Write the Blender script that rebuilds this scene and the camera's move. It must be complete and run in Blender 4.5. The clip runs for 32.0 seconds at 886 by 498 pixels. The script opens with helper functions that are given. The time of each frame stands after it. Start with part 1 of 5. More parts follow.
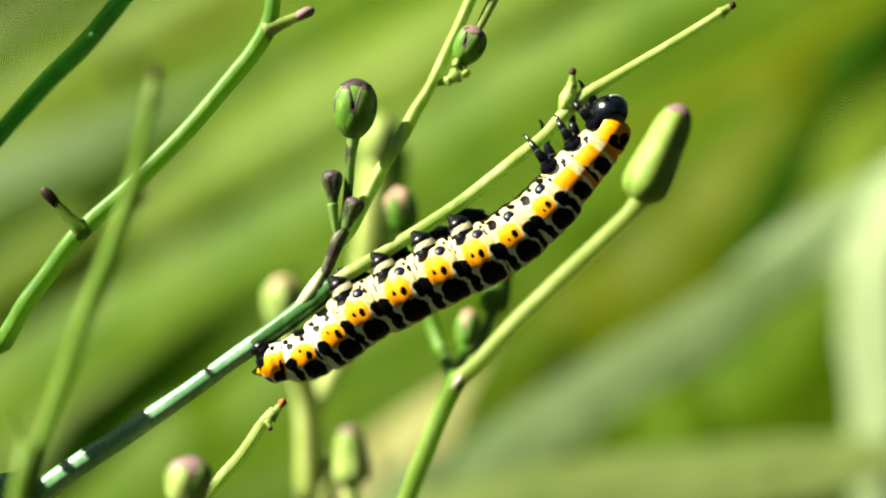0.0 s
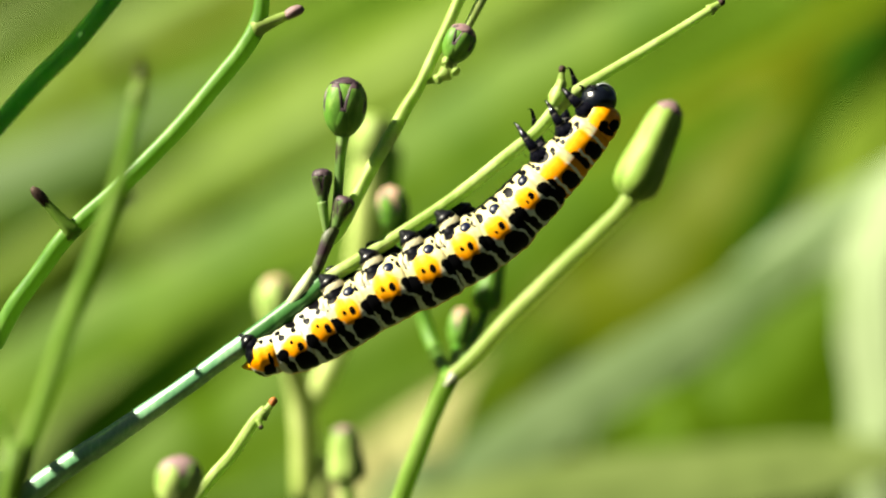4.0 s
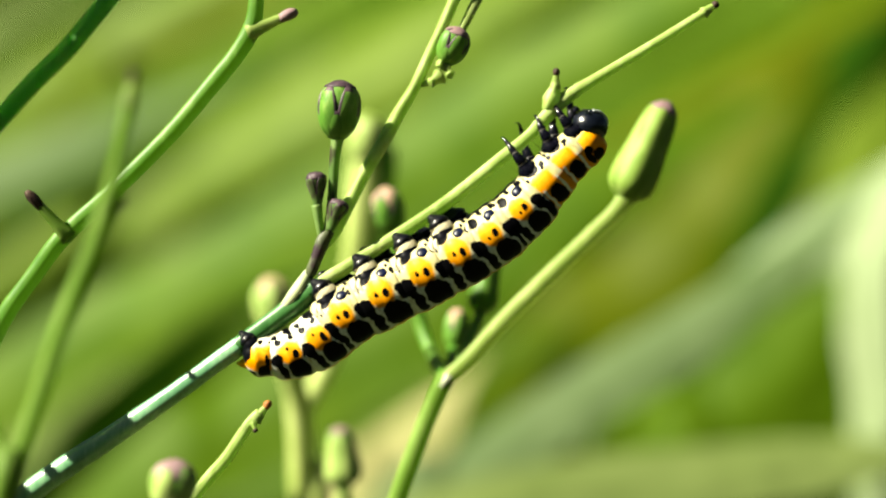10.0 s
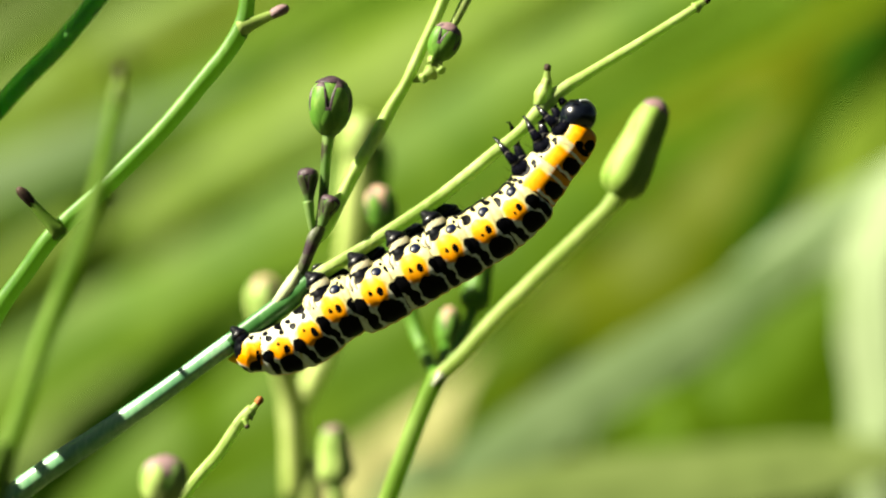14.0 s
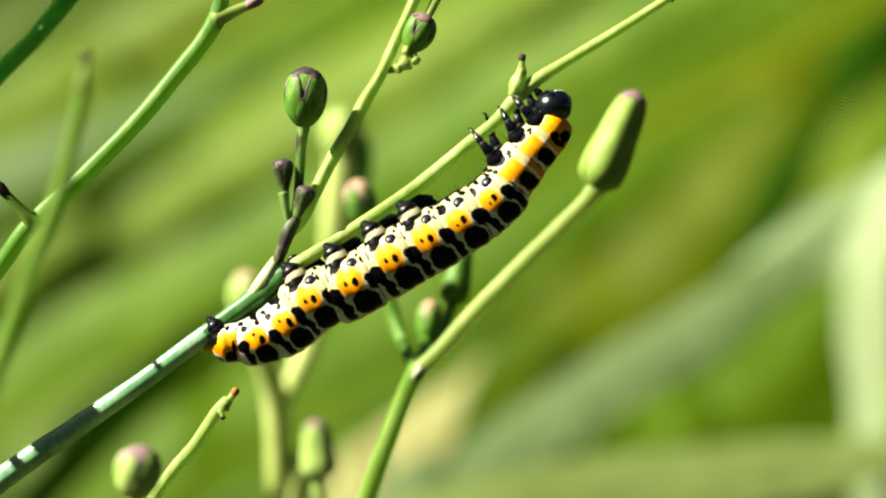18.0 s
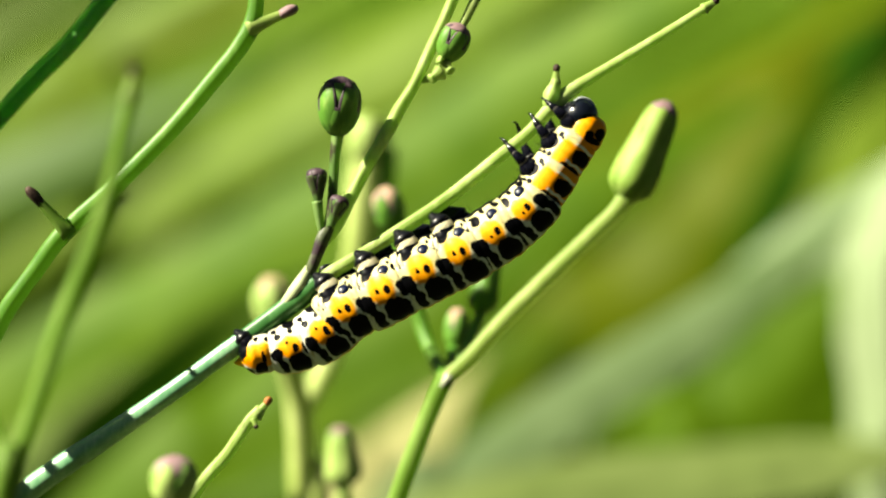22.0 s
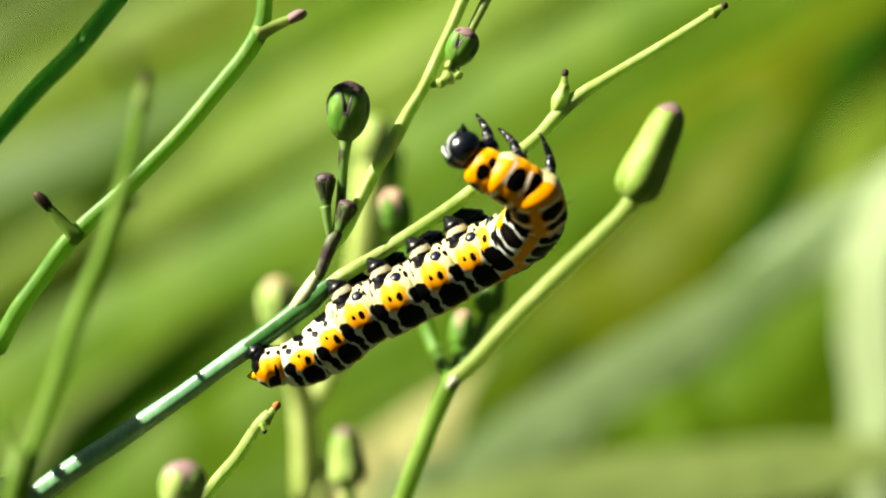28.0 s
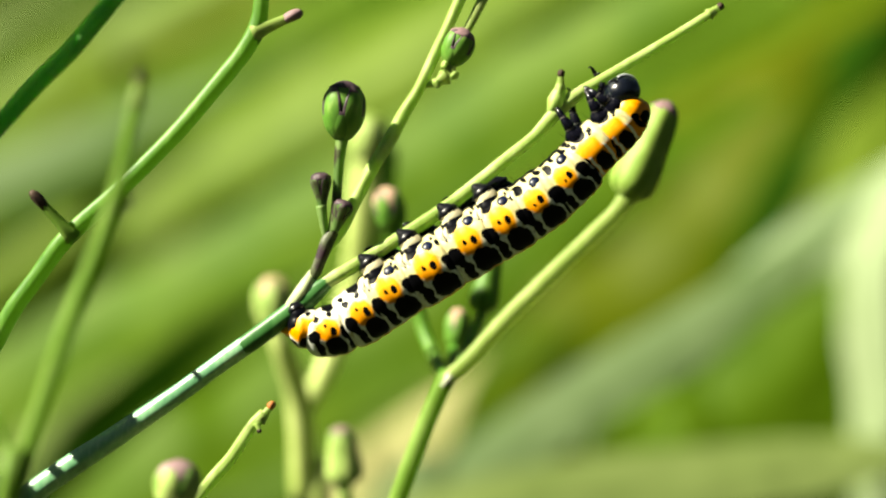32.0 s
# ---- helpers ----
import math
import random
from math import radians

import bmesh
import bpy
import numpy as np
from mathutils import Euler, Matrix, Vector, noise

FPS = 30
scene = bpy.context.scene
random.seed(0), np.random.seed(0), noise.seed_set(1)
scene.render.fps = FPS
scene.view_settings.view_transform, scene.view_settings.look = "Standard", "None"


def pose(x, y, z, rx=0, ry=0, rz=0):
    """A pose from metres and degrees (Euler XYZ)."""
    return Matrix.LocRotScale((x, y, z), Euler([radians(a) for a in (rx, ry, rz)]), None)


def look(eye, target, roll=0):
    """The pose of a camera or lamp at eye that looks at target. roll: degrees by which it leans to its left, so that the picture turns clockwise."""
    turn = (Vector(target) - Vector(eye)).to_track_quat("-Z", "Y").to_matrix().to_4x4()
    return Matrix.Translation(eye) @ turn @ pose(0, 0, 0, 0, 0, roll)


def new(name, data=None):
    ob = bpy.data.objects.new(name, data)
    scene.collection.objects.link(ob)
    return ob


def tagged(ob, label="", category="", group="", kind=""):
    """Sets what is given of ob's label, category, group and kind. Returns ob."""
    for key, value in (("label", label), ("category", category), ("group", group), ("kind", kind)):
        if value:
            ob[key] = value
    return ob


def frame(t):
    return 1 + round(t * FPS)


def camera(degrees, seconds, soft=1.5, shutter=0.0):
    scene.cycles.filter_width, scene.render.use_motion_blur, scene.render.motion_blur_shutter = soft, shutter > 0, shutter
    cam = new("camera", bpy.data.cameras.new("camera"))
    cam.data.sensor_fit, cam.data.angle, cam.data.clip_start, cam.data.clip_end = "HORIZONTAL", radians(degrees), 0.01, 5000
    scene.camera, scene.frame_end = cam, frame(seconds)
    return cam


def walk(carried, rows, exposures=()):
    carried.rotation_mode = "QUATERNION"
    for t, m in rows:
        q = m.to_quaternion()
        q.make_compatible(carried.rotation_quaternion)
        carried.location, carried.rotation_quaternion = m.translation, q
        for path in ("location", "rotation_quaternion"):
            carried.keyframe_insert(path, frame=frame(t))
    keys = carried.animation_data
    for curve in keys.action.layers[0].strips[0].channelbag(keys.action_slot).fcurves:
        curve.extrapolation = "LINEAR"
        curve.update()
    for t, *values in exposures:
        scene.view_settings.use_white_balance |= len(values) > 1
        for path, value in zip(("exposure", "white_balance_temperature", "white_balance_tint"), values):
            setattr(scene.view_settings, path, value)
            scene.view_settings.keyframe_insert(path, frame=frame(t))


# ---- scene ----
cam = camera(24.0, 32.0, soft=2.3)
EYE = pose(0, -0.186, 0.4, 90, 0, 0)
walk(cam, [(0, EYE), (32, EYE)], exposures=[(0, 2.2, 7300, 2), (32, 2.2, 7300, 2)])
cam.data.dof.use_dof = True
cam.data.dof.focus_distance = 0.1847
cam.data.dof.aperture_fstop = 12.0

# ---- light: high summer sun from the upper left, clear sky ----
world = bpy.data.worlds.new("sky")
scene.world = world
world.use_nodes = True
sky = world.node_tree.nodes.new("ShaderNodeTexSky")
sky.sky_type = 'NISHITA'
sky.sun_disc = False
sky.sun_elevation = radians(41)
sky.sun_rotation = radians(-106)
world.node_tree.nodes["Background"].inputs["Strength"].default_value = 0.008
world.node_tree.links.new(sky.outputs[0], world.node_tree.nodes["Background"].inputs["Color"])
sun = new("sun", bpy.data.lights.new("sun", "SUN"))
sun.data.energy = 5.0
sun.data.angle = radians(0.53)
sun.data.color = (1.0, 0.95, 0.86)
sun.matrix_world = look((-0.72, -0.21, 0.66 + 0.4), (0, 0, 0.4))

HEIGHT = 400.0


def mm(x, y, z):
    """Millimetres from the middle of the stem to the world's metres."""
    return Vector((x, y, z + HEIGHT)) * 0.001


# ---- materials ----
def shader(name):
    m = bpy.data.materials.new(name)
    m.use_nodes = True
    return m, m.node_tree.nodes, m.node_tree.links, m.node_tree.nodes["Principled BSDF"]


def node(nodes, kind, **values):
    n = nodes.new(kind)
    for key, value in values.items():
        if key in n.inputs:
            n.inputs[key].default_value = value
    return n


def ramp(nodes, stops):
    n = nodes.new("ShaderNodeValToRGB")
    while len(n.color_ramp.elements) < len(stops):
        n.color_ramp.elements.new(0.5)
    for e, (p, c) in zip(n.color_ramp.elements, stops):
        e.position, e.color = p, (*c, 1)
    return n


def plant_skin(name, dark, mid, light, size=900.0, stretch=(1, 1, 0.25), rough=0.45, bump=0.15, thin=0.0, blotch=None, gloss=0.2, inner=None):
    """Green tissue: fine streaks along the stalk, larger tonal patches, waxy sheen, light passing through."""
    m, nodes, links, bsdf = shader(name)
    co = node(nodes, "ShaderNodeTexCoord")
    mp = node(nodes, "ShaderNodeMapping", Scale=stretch)
    links.new(co.outputs["Object"], mp.inputs[0])
    fine = node(nodes, "ShaderNodeTexNoise", Scale=size, Detail=4.0, Roughness=0.6)
    wide = node(nodes, "ShaderNodeTexNoise", Scale=size * 0.13, Detail=2.0)
    links.new(mp.outputs[0], fine.inputs["Vector"])
    links.new(co.outputs["Object"], wide.inputs["Vector"])
    mix = nodes.new("ShaderNodeMath")
    mix.operation = 'MULTIPLY_ADD'
    mix.inputs[1].default_value = 0.45
    links.new(fine.outputs[0], mix.inputs[0])
    half = nodes.new("ShaderNodeMath")
    half.operation = 'MULTIPLY'
    half.inputs[1].default_value = 0.55
    links.new(wide.outputs[0], half.inputs[0])
    links.new(half.outputs[0], mix.inputs[2])
    r = ramp(nodes, [(0.32, dark), (0.5, mid), (0.68, light)])
    links.new(mix.outputs[0], r.inputs[0])
    colour = r.outputs[0]
    if blotch:
        spots = node(nodes, "ShaderNodeTexNoise", Scale=size * 0.35, Detail=3.0)
        links.new(co.outputs["Object"], spots.inputs["Vector"])
        cut = ramp(nodes, [(0.50, (0, 0, 0)), (0.60, (1, 1, 1))])
        links.new(spots.outputs[0], cut.inputs[0])
        mx = nodes.new("ShaderNodeMixRGB")
        mx.inputs[2].default_value = (*blotch, 1)
        links.new(cut.outputs[0], mx.inputs[0])
        links.new(colour, mx.inputs[1])
        colour = mx.outputs[0]
    links.new(colour, bsdf.inputs["Base Color"])
    bsdf.inputs["Roughness"].default_value = rough
    bsdf.inputs["Specular IOR Level"].default_value = 0.04 if thin and not inner else gloss
    b = node(nodes, "ShaderNodeBump", Strength=bump, Distance=0.0002)
    links.new(fine.outputs[0], b.inputs["Height"])
    links.new(b.outputs[0], bsdf.inputs["Normal"])
    if thin:
        tr = nodes.new("ShaderNodeBsdfTranslucent")
        if inner:
            tr.inputs["Color"].default_value = (*inner, 1)
        else:
            links.new(colour, tr.inputs["Color"])
        mixs = nodes.new("ShaderNodeMixShader")
        mixs.inputs[0].default_value = thin
        links.new(bsdf.outputs[0], mixs.inputs[1])
        links.new(tr.outputs[0], mixs.inputs[2])
        links.new(mixs.outputs[0], nodes["Material Output"].inputs["Surface"])
    return m


STEM = plant_skin("stem_green", (0.14, 0.22, 0.035), (0.27, 0.36, 0.095), (0.46, 0.54, 0.23), 1500, (1, 1, 0.3), 0.48, 0.12, 0.29, gloss=0.25, inner=(0.5, 0.75, 0.2))
STEM_GREEN = plant_skin("stem_glossy_green", (0.035, 0.115, 0.008), (0.07, 0.165, 0.018), (0.14, 0.25, 0.05), 1500, (1, 1, 0.3), 0.45, 0.12, 0.30, gloss=0.2, inner=(0.38, 0.65, 0.14))
STEM_MID = plant_skin("stem_mid_green", (0.07, 0.145, 0.014), (0.11, 0.19, 0.03), (0.18, 0.27, 0.065), 1500, (1, 1, 0.3), 0.45, 0.12, 0.29, gloss=0.15, inner=(0.42, 0.65, 0.15))
STEM_FRESH = plant_skin("stem_fresh_green", (0.06, 0.24, 0.045), (0.11, 0.33, 0.07), (0.20, 0.42, 0.11), 1500, (1, 1, 0.3), 0.5, 0.12, 0.4, gloss=0.15, inner=(0.2, 0.65, 0.15))
STEM_WAXY = plant_skin("stem_waxy_bloom", (0.02, 0.13, 0.045), (0.10, 0.26, 0.12), (0.26, 0.40, 0.24), 1500, (1, 1, 0.3), 0.43, 0.12, gloss=0.95)
# Darker stem green; the shade near the node is in this colour.
STEM_NODE = plant_skin("stem_shaded_green", (0.010, 0.055, 0.010), (0.022, 0.09, 0.018), (0.05, 0.15, 0.04), 1500, (1, 1, 0.3), 0.42, 0.12, gloss=0.25)
STEM_DARK = plant_skin("stem_deep_green", (0.025, 0.085, 0.006), (0.045, 0.14, 0.010), (0.08, 0.20, 0.025), 1500, (1, 1, 0.3), 0.55, 0.12, 0.2, inner=(0.2, 0.5, 0.08))
STEM_PURPLE = plant_skin("node_purple_green", (0.010, 0.014, 0.007), (0.028, 0.036, 0.016), (0.085, 0.10, 0.045), 1500, (1, 1, 0.4), 0.5, 0.3, blotch=(0.018, 0.008, 0.012))
STEM_BUD = plant_skin("stalk_purple_green", (0.04, 0.085, 0.02), (0.085, 0.155, 0.04), (0.17, 0.25, 0.08), 1500, (1, 1, 0.4), 0.5, 0.2, 0.3, (0.03, 0.012, 0.018), inner=(0.35, 0.6, 0.15))
STEM_PALE = plant_skin("stem_pale_green", (0.13, 0.20, 0.035), (0.19, 0.26, 0.065), (0.29, 0.36, 0.12), 900, (1, 1, 0.3), 0.48, 0.1, 0.28, gloss=0.15, inner=(0.6, 0.75, 0.27))
STEM_BACK = plant_skin("stem_straw_green", (0.24, 0.307, 0.076), (0.32, 0.392, 0.12), (0.42, 0.488, 0.18), 900, (1, 1, 0.3), 0.48, 0.1, 0.2, gloss=0.2, inner=(0.7, 0.8, 0.35))
# Pale tone stands for the sunlit upper side of the stem.
STEM_WEB = plant_skin("stem_lit_web", (0.1803, 0.223, 0.0952), (0.244, 0.29, 0.1428), (0.3182, 0.3569, 0.2094), 1500, (1, 1, 0.4), 0.5, 0.2)
LOBE = plant_skin("lobe_green", (0.05, 0.12, 0.015), (0.09, 0.18, 0.025), (0.16, 0.26, 0.05), 600, (1, 1, 1), 0.5, 0.2, 0.65, inner=(0.5, 0.85, 0.2))
BRACT = plant_skin("bract_green", (0.032, 0.11, 0.012), (0.075, 0.18, 0.022), (0.20, 0.31, 0.07), 1600, (1, 1, 0.4), 0.5, 0.2, 0.15, inner=(0.25, 0.5, 0.08))
BRACT_PALE = plant_skin("bract_pale", (0.15, 0.22, 0.045), (0.22, 0.30, 0.08), (0.32, 0.40, 0.14), 900, (1, 1, 0.4), 0.55, 0.1)
BRACT_LONG = plant_skin("bract_long", (0.085, 0.15, 0.02), (0.15, 0.24, 0.04), (0.25, 0.34, 0.09), 900, (1, 1, 0.4), 0.55, 0.1, 0.12, inner=(0.2, 0.5, 0.05))
EDGE = plant_skin("bract_margin", (0.010, 0.008, 0.010), (0.036, 0.022, 0.030), (0.13, 0.085, 0.095), 1600, (1, 1, 1), 0.5, 0.2)
PETAL_FADED = plant_skin("petal_faded", (0.20, 0.12, 0.09), (0.31, 0.20, 0.14), (0.42, 0.29, 0.21), 1600, (1, 1, 0.4), 0.6, 0.2)
PETAL = plant_skin("petal_pink", (0.09248, 0.04913, 0.0578), (0.1676, 0.104, 0.1098), (0.2543, 0.185, 0.1792), 1600, (1, 1, 0.4), 0.6, 0.2)
WITHER = plant_skin("withered_tip", (0.0068, 0.00408, 0.0034), (0.0272, 0.0136, 0.00884), (0.0816, 0.051, 0.034), 1800, (1, 1, 1), 0.7, 0.4)
RUST = plant_skin("rusty_tip", (0.1224, 0.034, 0.0068), (0.272, 0.0952, 0.0204), (0.374, 0.1768, 0.0544), 1800, (1, 1, 1), 0.6, 0.3)
WHITE_SCAR = plant_skin("pale_scar", (0.374, 0.408, 0.2856), (0.4624, 0.4896, 0.3536), (0.544, 0.5576, 0.4488), 1800, (1, 1, 1), 0.6, 0.2)
LEAF_LIGHT = plant_skin("leaf_light", (0.0293, 0.0748, 0.003), (0.0585, 0.116, 0.0075), (0.11, 0.171, 0.021), 60, (1, 1, 1), 0.5, 0.1, 0.35)
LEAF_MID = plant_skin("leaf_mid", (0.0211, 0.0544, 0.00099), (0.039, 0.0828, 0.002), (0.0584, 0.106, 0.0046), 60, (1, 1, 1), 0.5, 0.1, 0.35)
# Dark copy of the leaf green; shade between leaves is in the colour.
LEAF_SHADED = plant_skin("leaf_shaded", (0.0075, 0.036, 0.0012), (0.0155, 0.06, 0.0022), (0.028, 0.083, 0.0045), 60, (1, 1, 1), 0.5, 0.1, 0.3)
LEAF_OLIVE = plant_skin("leaf_olive", (0.03603, 0.05716, 0.0003216), (0.05567, 0.08072, 0.0006433), (0.08187, 0.1042, 0.00193), 40, (1, 1, 1), 0.5, 0.1, 0.4)
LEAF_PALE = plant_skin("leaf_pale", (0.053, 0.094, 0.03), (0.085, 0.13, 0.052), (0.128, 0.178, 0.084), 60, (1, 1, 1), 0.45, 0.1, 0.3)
# Lit steps of the leaf green: sunlight and glow are in the colour.
LEAF_LIT_PALE = plant_skin("leaf_lit_pale", (0.095, 0.14, 0.06), (0.135, 0.185, 0.095), (0.18, 0.235, 0.135), 60, (1, 1, 1), 0.45, 0.1, 0.3)
LEAF_LIT_WHITE = plant_skin("leaf_lit_white", (0.148, 0.204, 0.094), (0.203, 0.257, 0.14), (0.267, 0.316, 0.21), 60, (1, 1, 1), 0.45, 0.1, 0.3)
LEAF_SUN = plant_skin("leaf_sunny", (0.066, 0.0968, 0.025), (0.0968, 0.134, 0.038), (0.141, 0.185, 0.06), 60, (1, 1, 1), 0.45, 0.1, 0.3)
LEAF_SOFT = plant_skin("leaf_soft_green", (0.0492, 0.095, 0.0059), (0.0789, 0.13, 0.011), (0.112, 0.167, 0.019), 60, (1, 1, 1), 0.45, 0.1, 0.3)
STRAW = plant_skin("leaf_straw", (0.16, 0.16, 0.06), (0.21, 0.21, 0.085), (0.27, 0.27, 0.12), 60, (1, 1, 1), 0.6, 0.1, 0.3)
GRASS = plant_skin("meadow_grass", (0.0256, 0.0757, 0.0022), (0.0554, 0.126, 0.0043), (0.113, 0.195, 0.011), 9, (1, 1, 1), 0.55, 0.0, 0.4)
# Grass colour darkened to hold the shade of the surrounding meadow.
GRASS_SHADED = plant_skin("meadow_grass_shaded", (0.0068, 0.0204, 0.00136), (0.0136, 0.034, 0.00272), (0.0306, 0.0578, 0.0068), 9, (1, 1, 1), 0.7, 0.0, 0.2)
SOIL = plant_skin("soil", (0.0136, 0.017, 0.00544), (0.0306, 0.034, 0.0102), (0.0544, 0.068, 0.0204), 14, (1, 1, 1), 0.9, 0.3)


# ---- mesh helpers ----
def finish(bm, smooth=True):
    for f in bm.faces:
        f.smooth = smooth
    me = bpy.data.meshes.new("part")
    bm.to_mesh(me)
    bm.free()
    return me


def part(name, bm, material, parent, label="", m=None):
    """One mesh object under a thing or under a part."""
    me = bm if isinstance(bm, bpy.types.Mesh) else finish(bm)
    if not me.materials:
        for one in (material if isinstance(material, (list, tuple)) else [material]):
            me.materials.append(one)
    ob = new(name, me)
    ob.parent = parent
    if m is not None:
        ob.matrix_local = m
    return tagged(ob, label) if label else ob


def curve(points, step=5):
    """A smooth line through the points (any number of values each)."""
    p = [np.array(q, float) for q in points]
    p = [2 * p[0] - p[1], *p, 2 * p[-1] - p[-2]]
    out = []
    for i in range(1, len(p) - 2):
        a, b, c, d = p[i - 1:i + 3]
        for k in range(step):
            t = k / step
            out.append(0.5 * (2 * b + (c - a) * t + (2 * a - 5 * b + 4 * c - d) * t * t + (3 * b - a - 3 * c + d) * t ** 3))
    out.append(p[-2])
    return out


def tube(line, sides=14, ribs=0.0, seed=0, caps=True, bm=None):
    """A round stalk along line, rows of x, y, z, radius in metres; ribs: depth of its ridges."""
    bm = bm or bmesh.new()
    rows = []
    up = Vector((0, 1, 0))
    n = len(line)
    for i, q in enumerate(line):
        c = Vector(q[:3])
        ahead = Vector(line[min(i + 1, n - 1)][:3]) - Vector(line[max(i - 1, 0)][:3])
        ahead.normalize()
        a = (up - ahead * up.dot(ahead)).normalized()
        b = ahead.cross(a)
        row = []
        for k in range(sides):
            g = 2 * math.pi * k / sides
            r = q[3] * (1 + ribs * math.cos(g * 5 + seed) + 0.05 * noise.noise(Vector((i * 0.35 + seed, k * 0.9, 0.0))))
            row.append(bm.verts.new(c + (a * math.cos(g) + b * math.sin(g)) * r))
        rows.append(row)
    for r0, r1 in zip(rows, rows[1:]):
        for k in range(sides):
            bm.faces.new((r0[k], r0[(k + 1) % sides], r1[(k + 1) % sides], r1[k]))
    if caps:
        bm.faces.new(rows[0][::-1])
        bm.faces.new(rows[-1])
    return bm


def lathe(profile, sides=20, squash=1.0, wobble=0.0, seed=0, bm=None):
    """A round body about z; profile: rows of (z, radius)."""
    bm = bm or bmesh.new()
    rows = []
    for i, (z, r) in enumerate(profile):
        row = []
        for k in range(sides):
            g = 2 * math.pi * k / sides
            rr = r * (1 + wobble * noise.noise(Vector((math.cos(g) * 1.7 + seed, math.sin(g) * 1.7, i * 0.3))))
            row.append(bm.verts.new((rr * math.cos(g), rr * math.sin(g) * squash, z)))
        rows.append(row)
    for r0, r1 in zip(rows, rows[1:]):
        for k in range(sides):
            bm.faces.new((r0[k], r0[(k + 1) % sides], r1[(k + 1) % sides], r1[k]))
    bm.faces.new(rows[0][::-1])
    bm.faces.new(rows[-1])
    return bm


def along(base, tip):
    """A pose at base whose z axis points at tip."""
    base, tip = Vector(base), Vector(tip)
    return Matrix.Translation(base) @ (tip - base).to_track_quat("Z", "Y").to_matrix().to_4x4()


def plant(name, label, root):
    ob = tagged(new(name), label, "plant", "wild lettuce stalks")
    ob.location = mm(*root)
    return ob


def stalk(thing, name, material, points, ribs=0.03, seed=0, step=6, label=""):
    """A stalk of a plant through points (x, y, z, radius in millimetres)."""
    base = thing.location
    line = [(*(mm(q[0], q[1], q[2]) - base), q[3] * 0.001) for q in curve(points, step)]
    return part(name, tube(line, 16, ribs, seed), material, thing, label)


def bract_mesh(length, reach, half_angle, radius, profile, lift, material, margin, keel=0.0):
    """A pointed scale that hugs a bud of the given profile as far as reach (0 to 1), with a dark margin; outside +x."""
    bm = bmesh.new()
    nu, nv = 22, 18
    grid = []
    zs, rs = [p[0] for p in profile], [p[1] for p in profile]
    for j in range(nv + 1):
        t = j / nv
        wide = half_angle * (min(1.0, 0.8 + 0.6 * t) * max(0.0, 1 - t ** 3.0) ** 0.75 + 0.015)
        bulge = radius * float(np.interp(t * reach, zs, rs))
        row = []
        for i in range(nu + 1):
            s = (i / nu - 0.5) * 2
            rise = 1 + lift * (1 - 0.8 * s * s) * (0.4 + 0.6 * math.sin(math.pi * min(1, t + 0.1)))
            rise += keel * (1 - abs(s)) * math.sin(math.pi * min(1, t * 0.8 + 0.15))
            if i in (0, nu) or j == nv:
                rise = 0.93
            row.append(bm.verts.new((bulge * rise * math.cos(s * wide), bulge * rise * math.sin(s * wide), length * reach * t)))
        grid.append(row)
    for j in range(nv):
        for i in range(nu):
            f = bm.faces.new((grid[j][i], grid[j][i + 1], grid[j + 1][i + 1], grid[j + 1][i]))
            f.material_index = 1 if i in (0, 1, 2, nu - 3, nu - 2, nu - 1) or j >= nv - 3 else 0
    me = finish(bm)
    me.materials.append(material)
    me.materials.append(margin)
    return me


def bud(thing, name, base, tip, width, colour, tip_colour, seed=0, long=False, label="", margin=None):
    """A closed flower bud from base to tip (millimetres): core, two rings of bracts, and the petal ends."""
    b, t = mm(*base) - thing.location, mm(*tip) - thing.location
    length, r = (t - b).length, width * 0.0005
    if long:
        prof = [(0.0, 0.40), (0.05, 0.74), (0.13, 0.95), (0.3, 0.96), (0.55, 0.84), (0.8, 0.76), (0.93, 0.62), (1.0, 0.3)]
    elif width < 2:
        prof = [(0.0, 0.34), (0.2, 0.44), (0.45, 0.66), (0.68, 0.92), (0.82, 1.0), (0.93, 0.88), (1.0, 0.5)]
    else:
        prof = [(0.0, 0.28), (0.06, 0.48), (0.2, 0.76), (0.4, 0.94), (0.6, 1.0), (0.8, 0.92), (0.93, 0.66), (1.0, 0.3)]
    fine = [tuple(q) for q in curve(prof, 3)]
    core = part(name, lathe([(z * length, k * r * 0.97) for z, k in fine], 24, 1.0, 0.03, seed), colour, thing, label, along(b, t))
    shape = bract_mesh(length, 0.985, 0.84 if long else 0.70, r, fine, 0.03 if long else 0.05, colour, margin or EDGE, 0.06)
    short = bract_mesh(length, 0.50, 0.60, r, fine, 0.05 if long else 0.10, colour, margin or EDGE)
    for k in range(5):
        part("bract", shape, None, core, "", pose(0, 0, 0, 0, 0, k * 72 + seed * 17))
    for k in range(0 if long else 5):
        part("bract", short, None, core, "", pose(0, 0, 0, 0, 0, k * 72 + 31 + seed * 17))
    pink = (tip_colour in (PETAL, PETAL_FADED) and not long) or width < 2
    top = (0.48 if tip_colour is PETAL_FADED else 0.80 if width < 3 else 0.66) if pink else 0.90 if long else 0.88
    zs, rs = [q[0] for q in fine], [q[1] for q in fine]
    cap = lathe([(top * length, 0.9 * r * float(np.interp(top, zs, rs)))] + [(k * length * 1.012, 1.0 * r * float(np.interp(k, zs, rs))) for k in np.linspace(top + 0.01, 1.0, 6)] + [(1.03 * length, 0.12 * r)], 18, 1.0, 0.10, seed)
    part("petal_tip", cap, tip_colour, core, "pinkish withered petal ends")
    return core


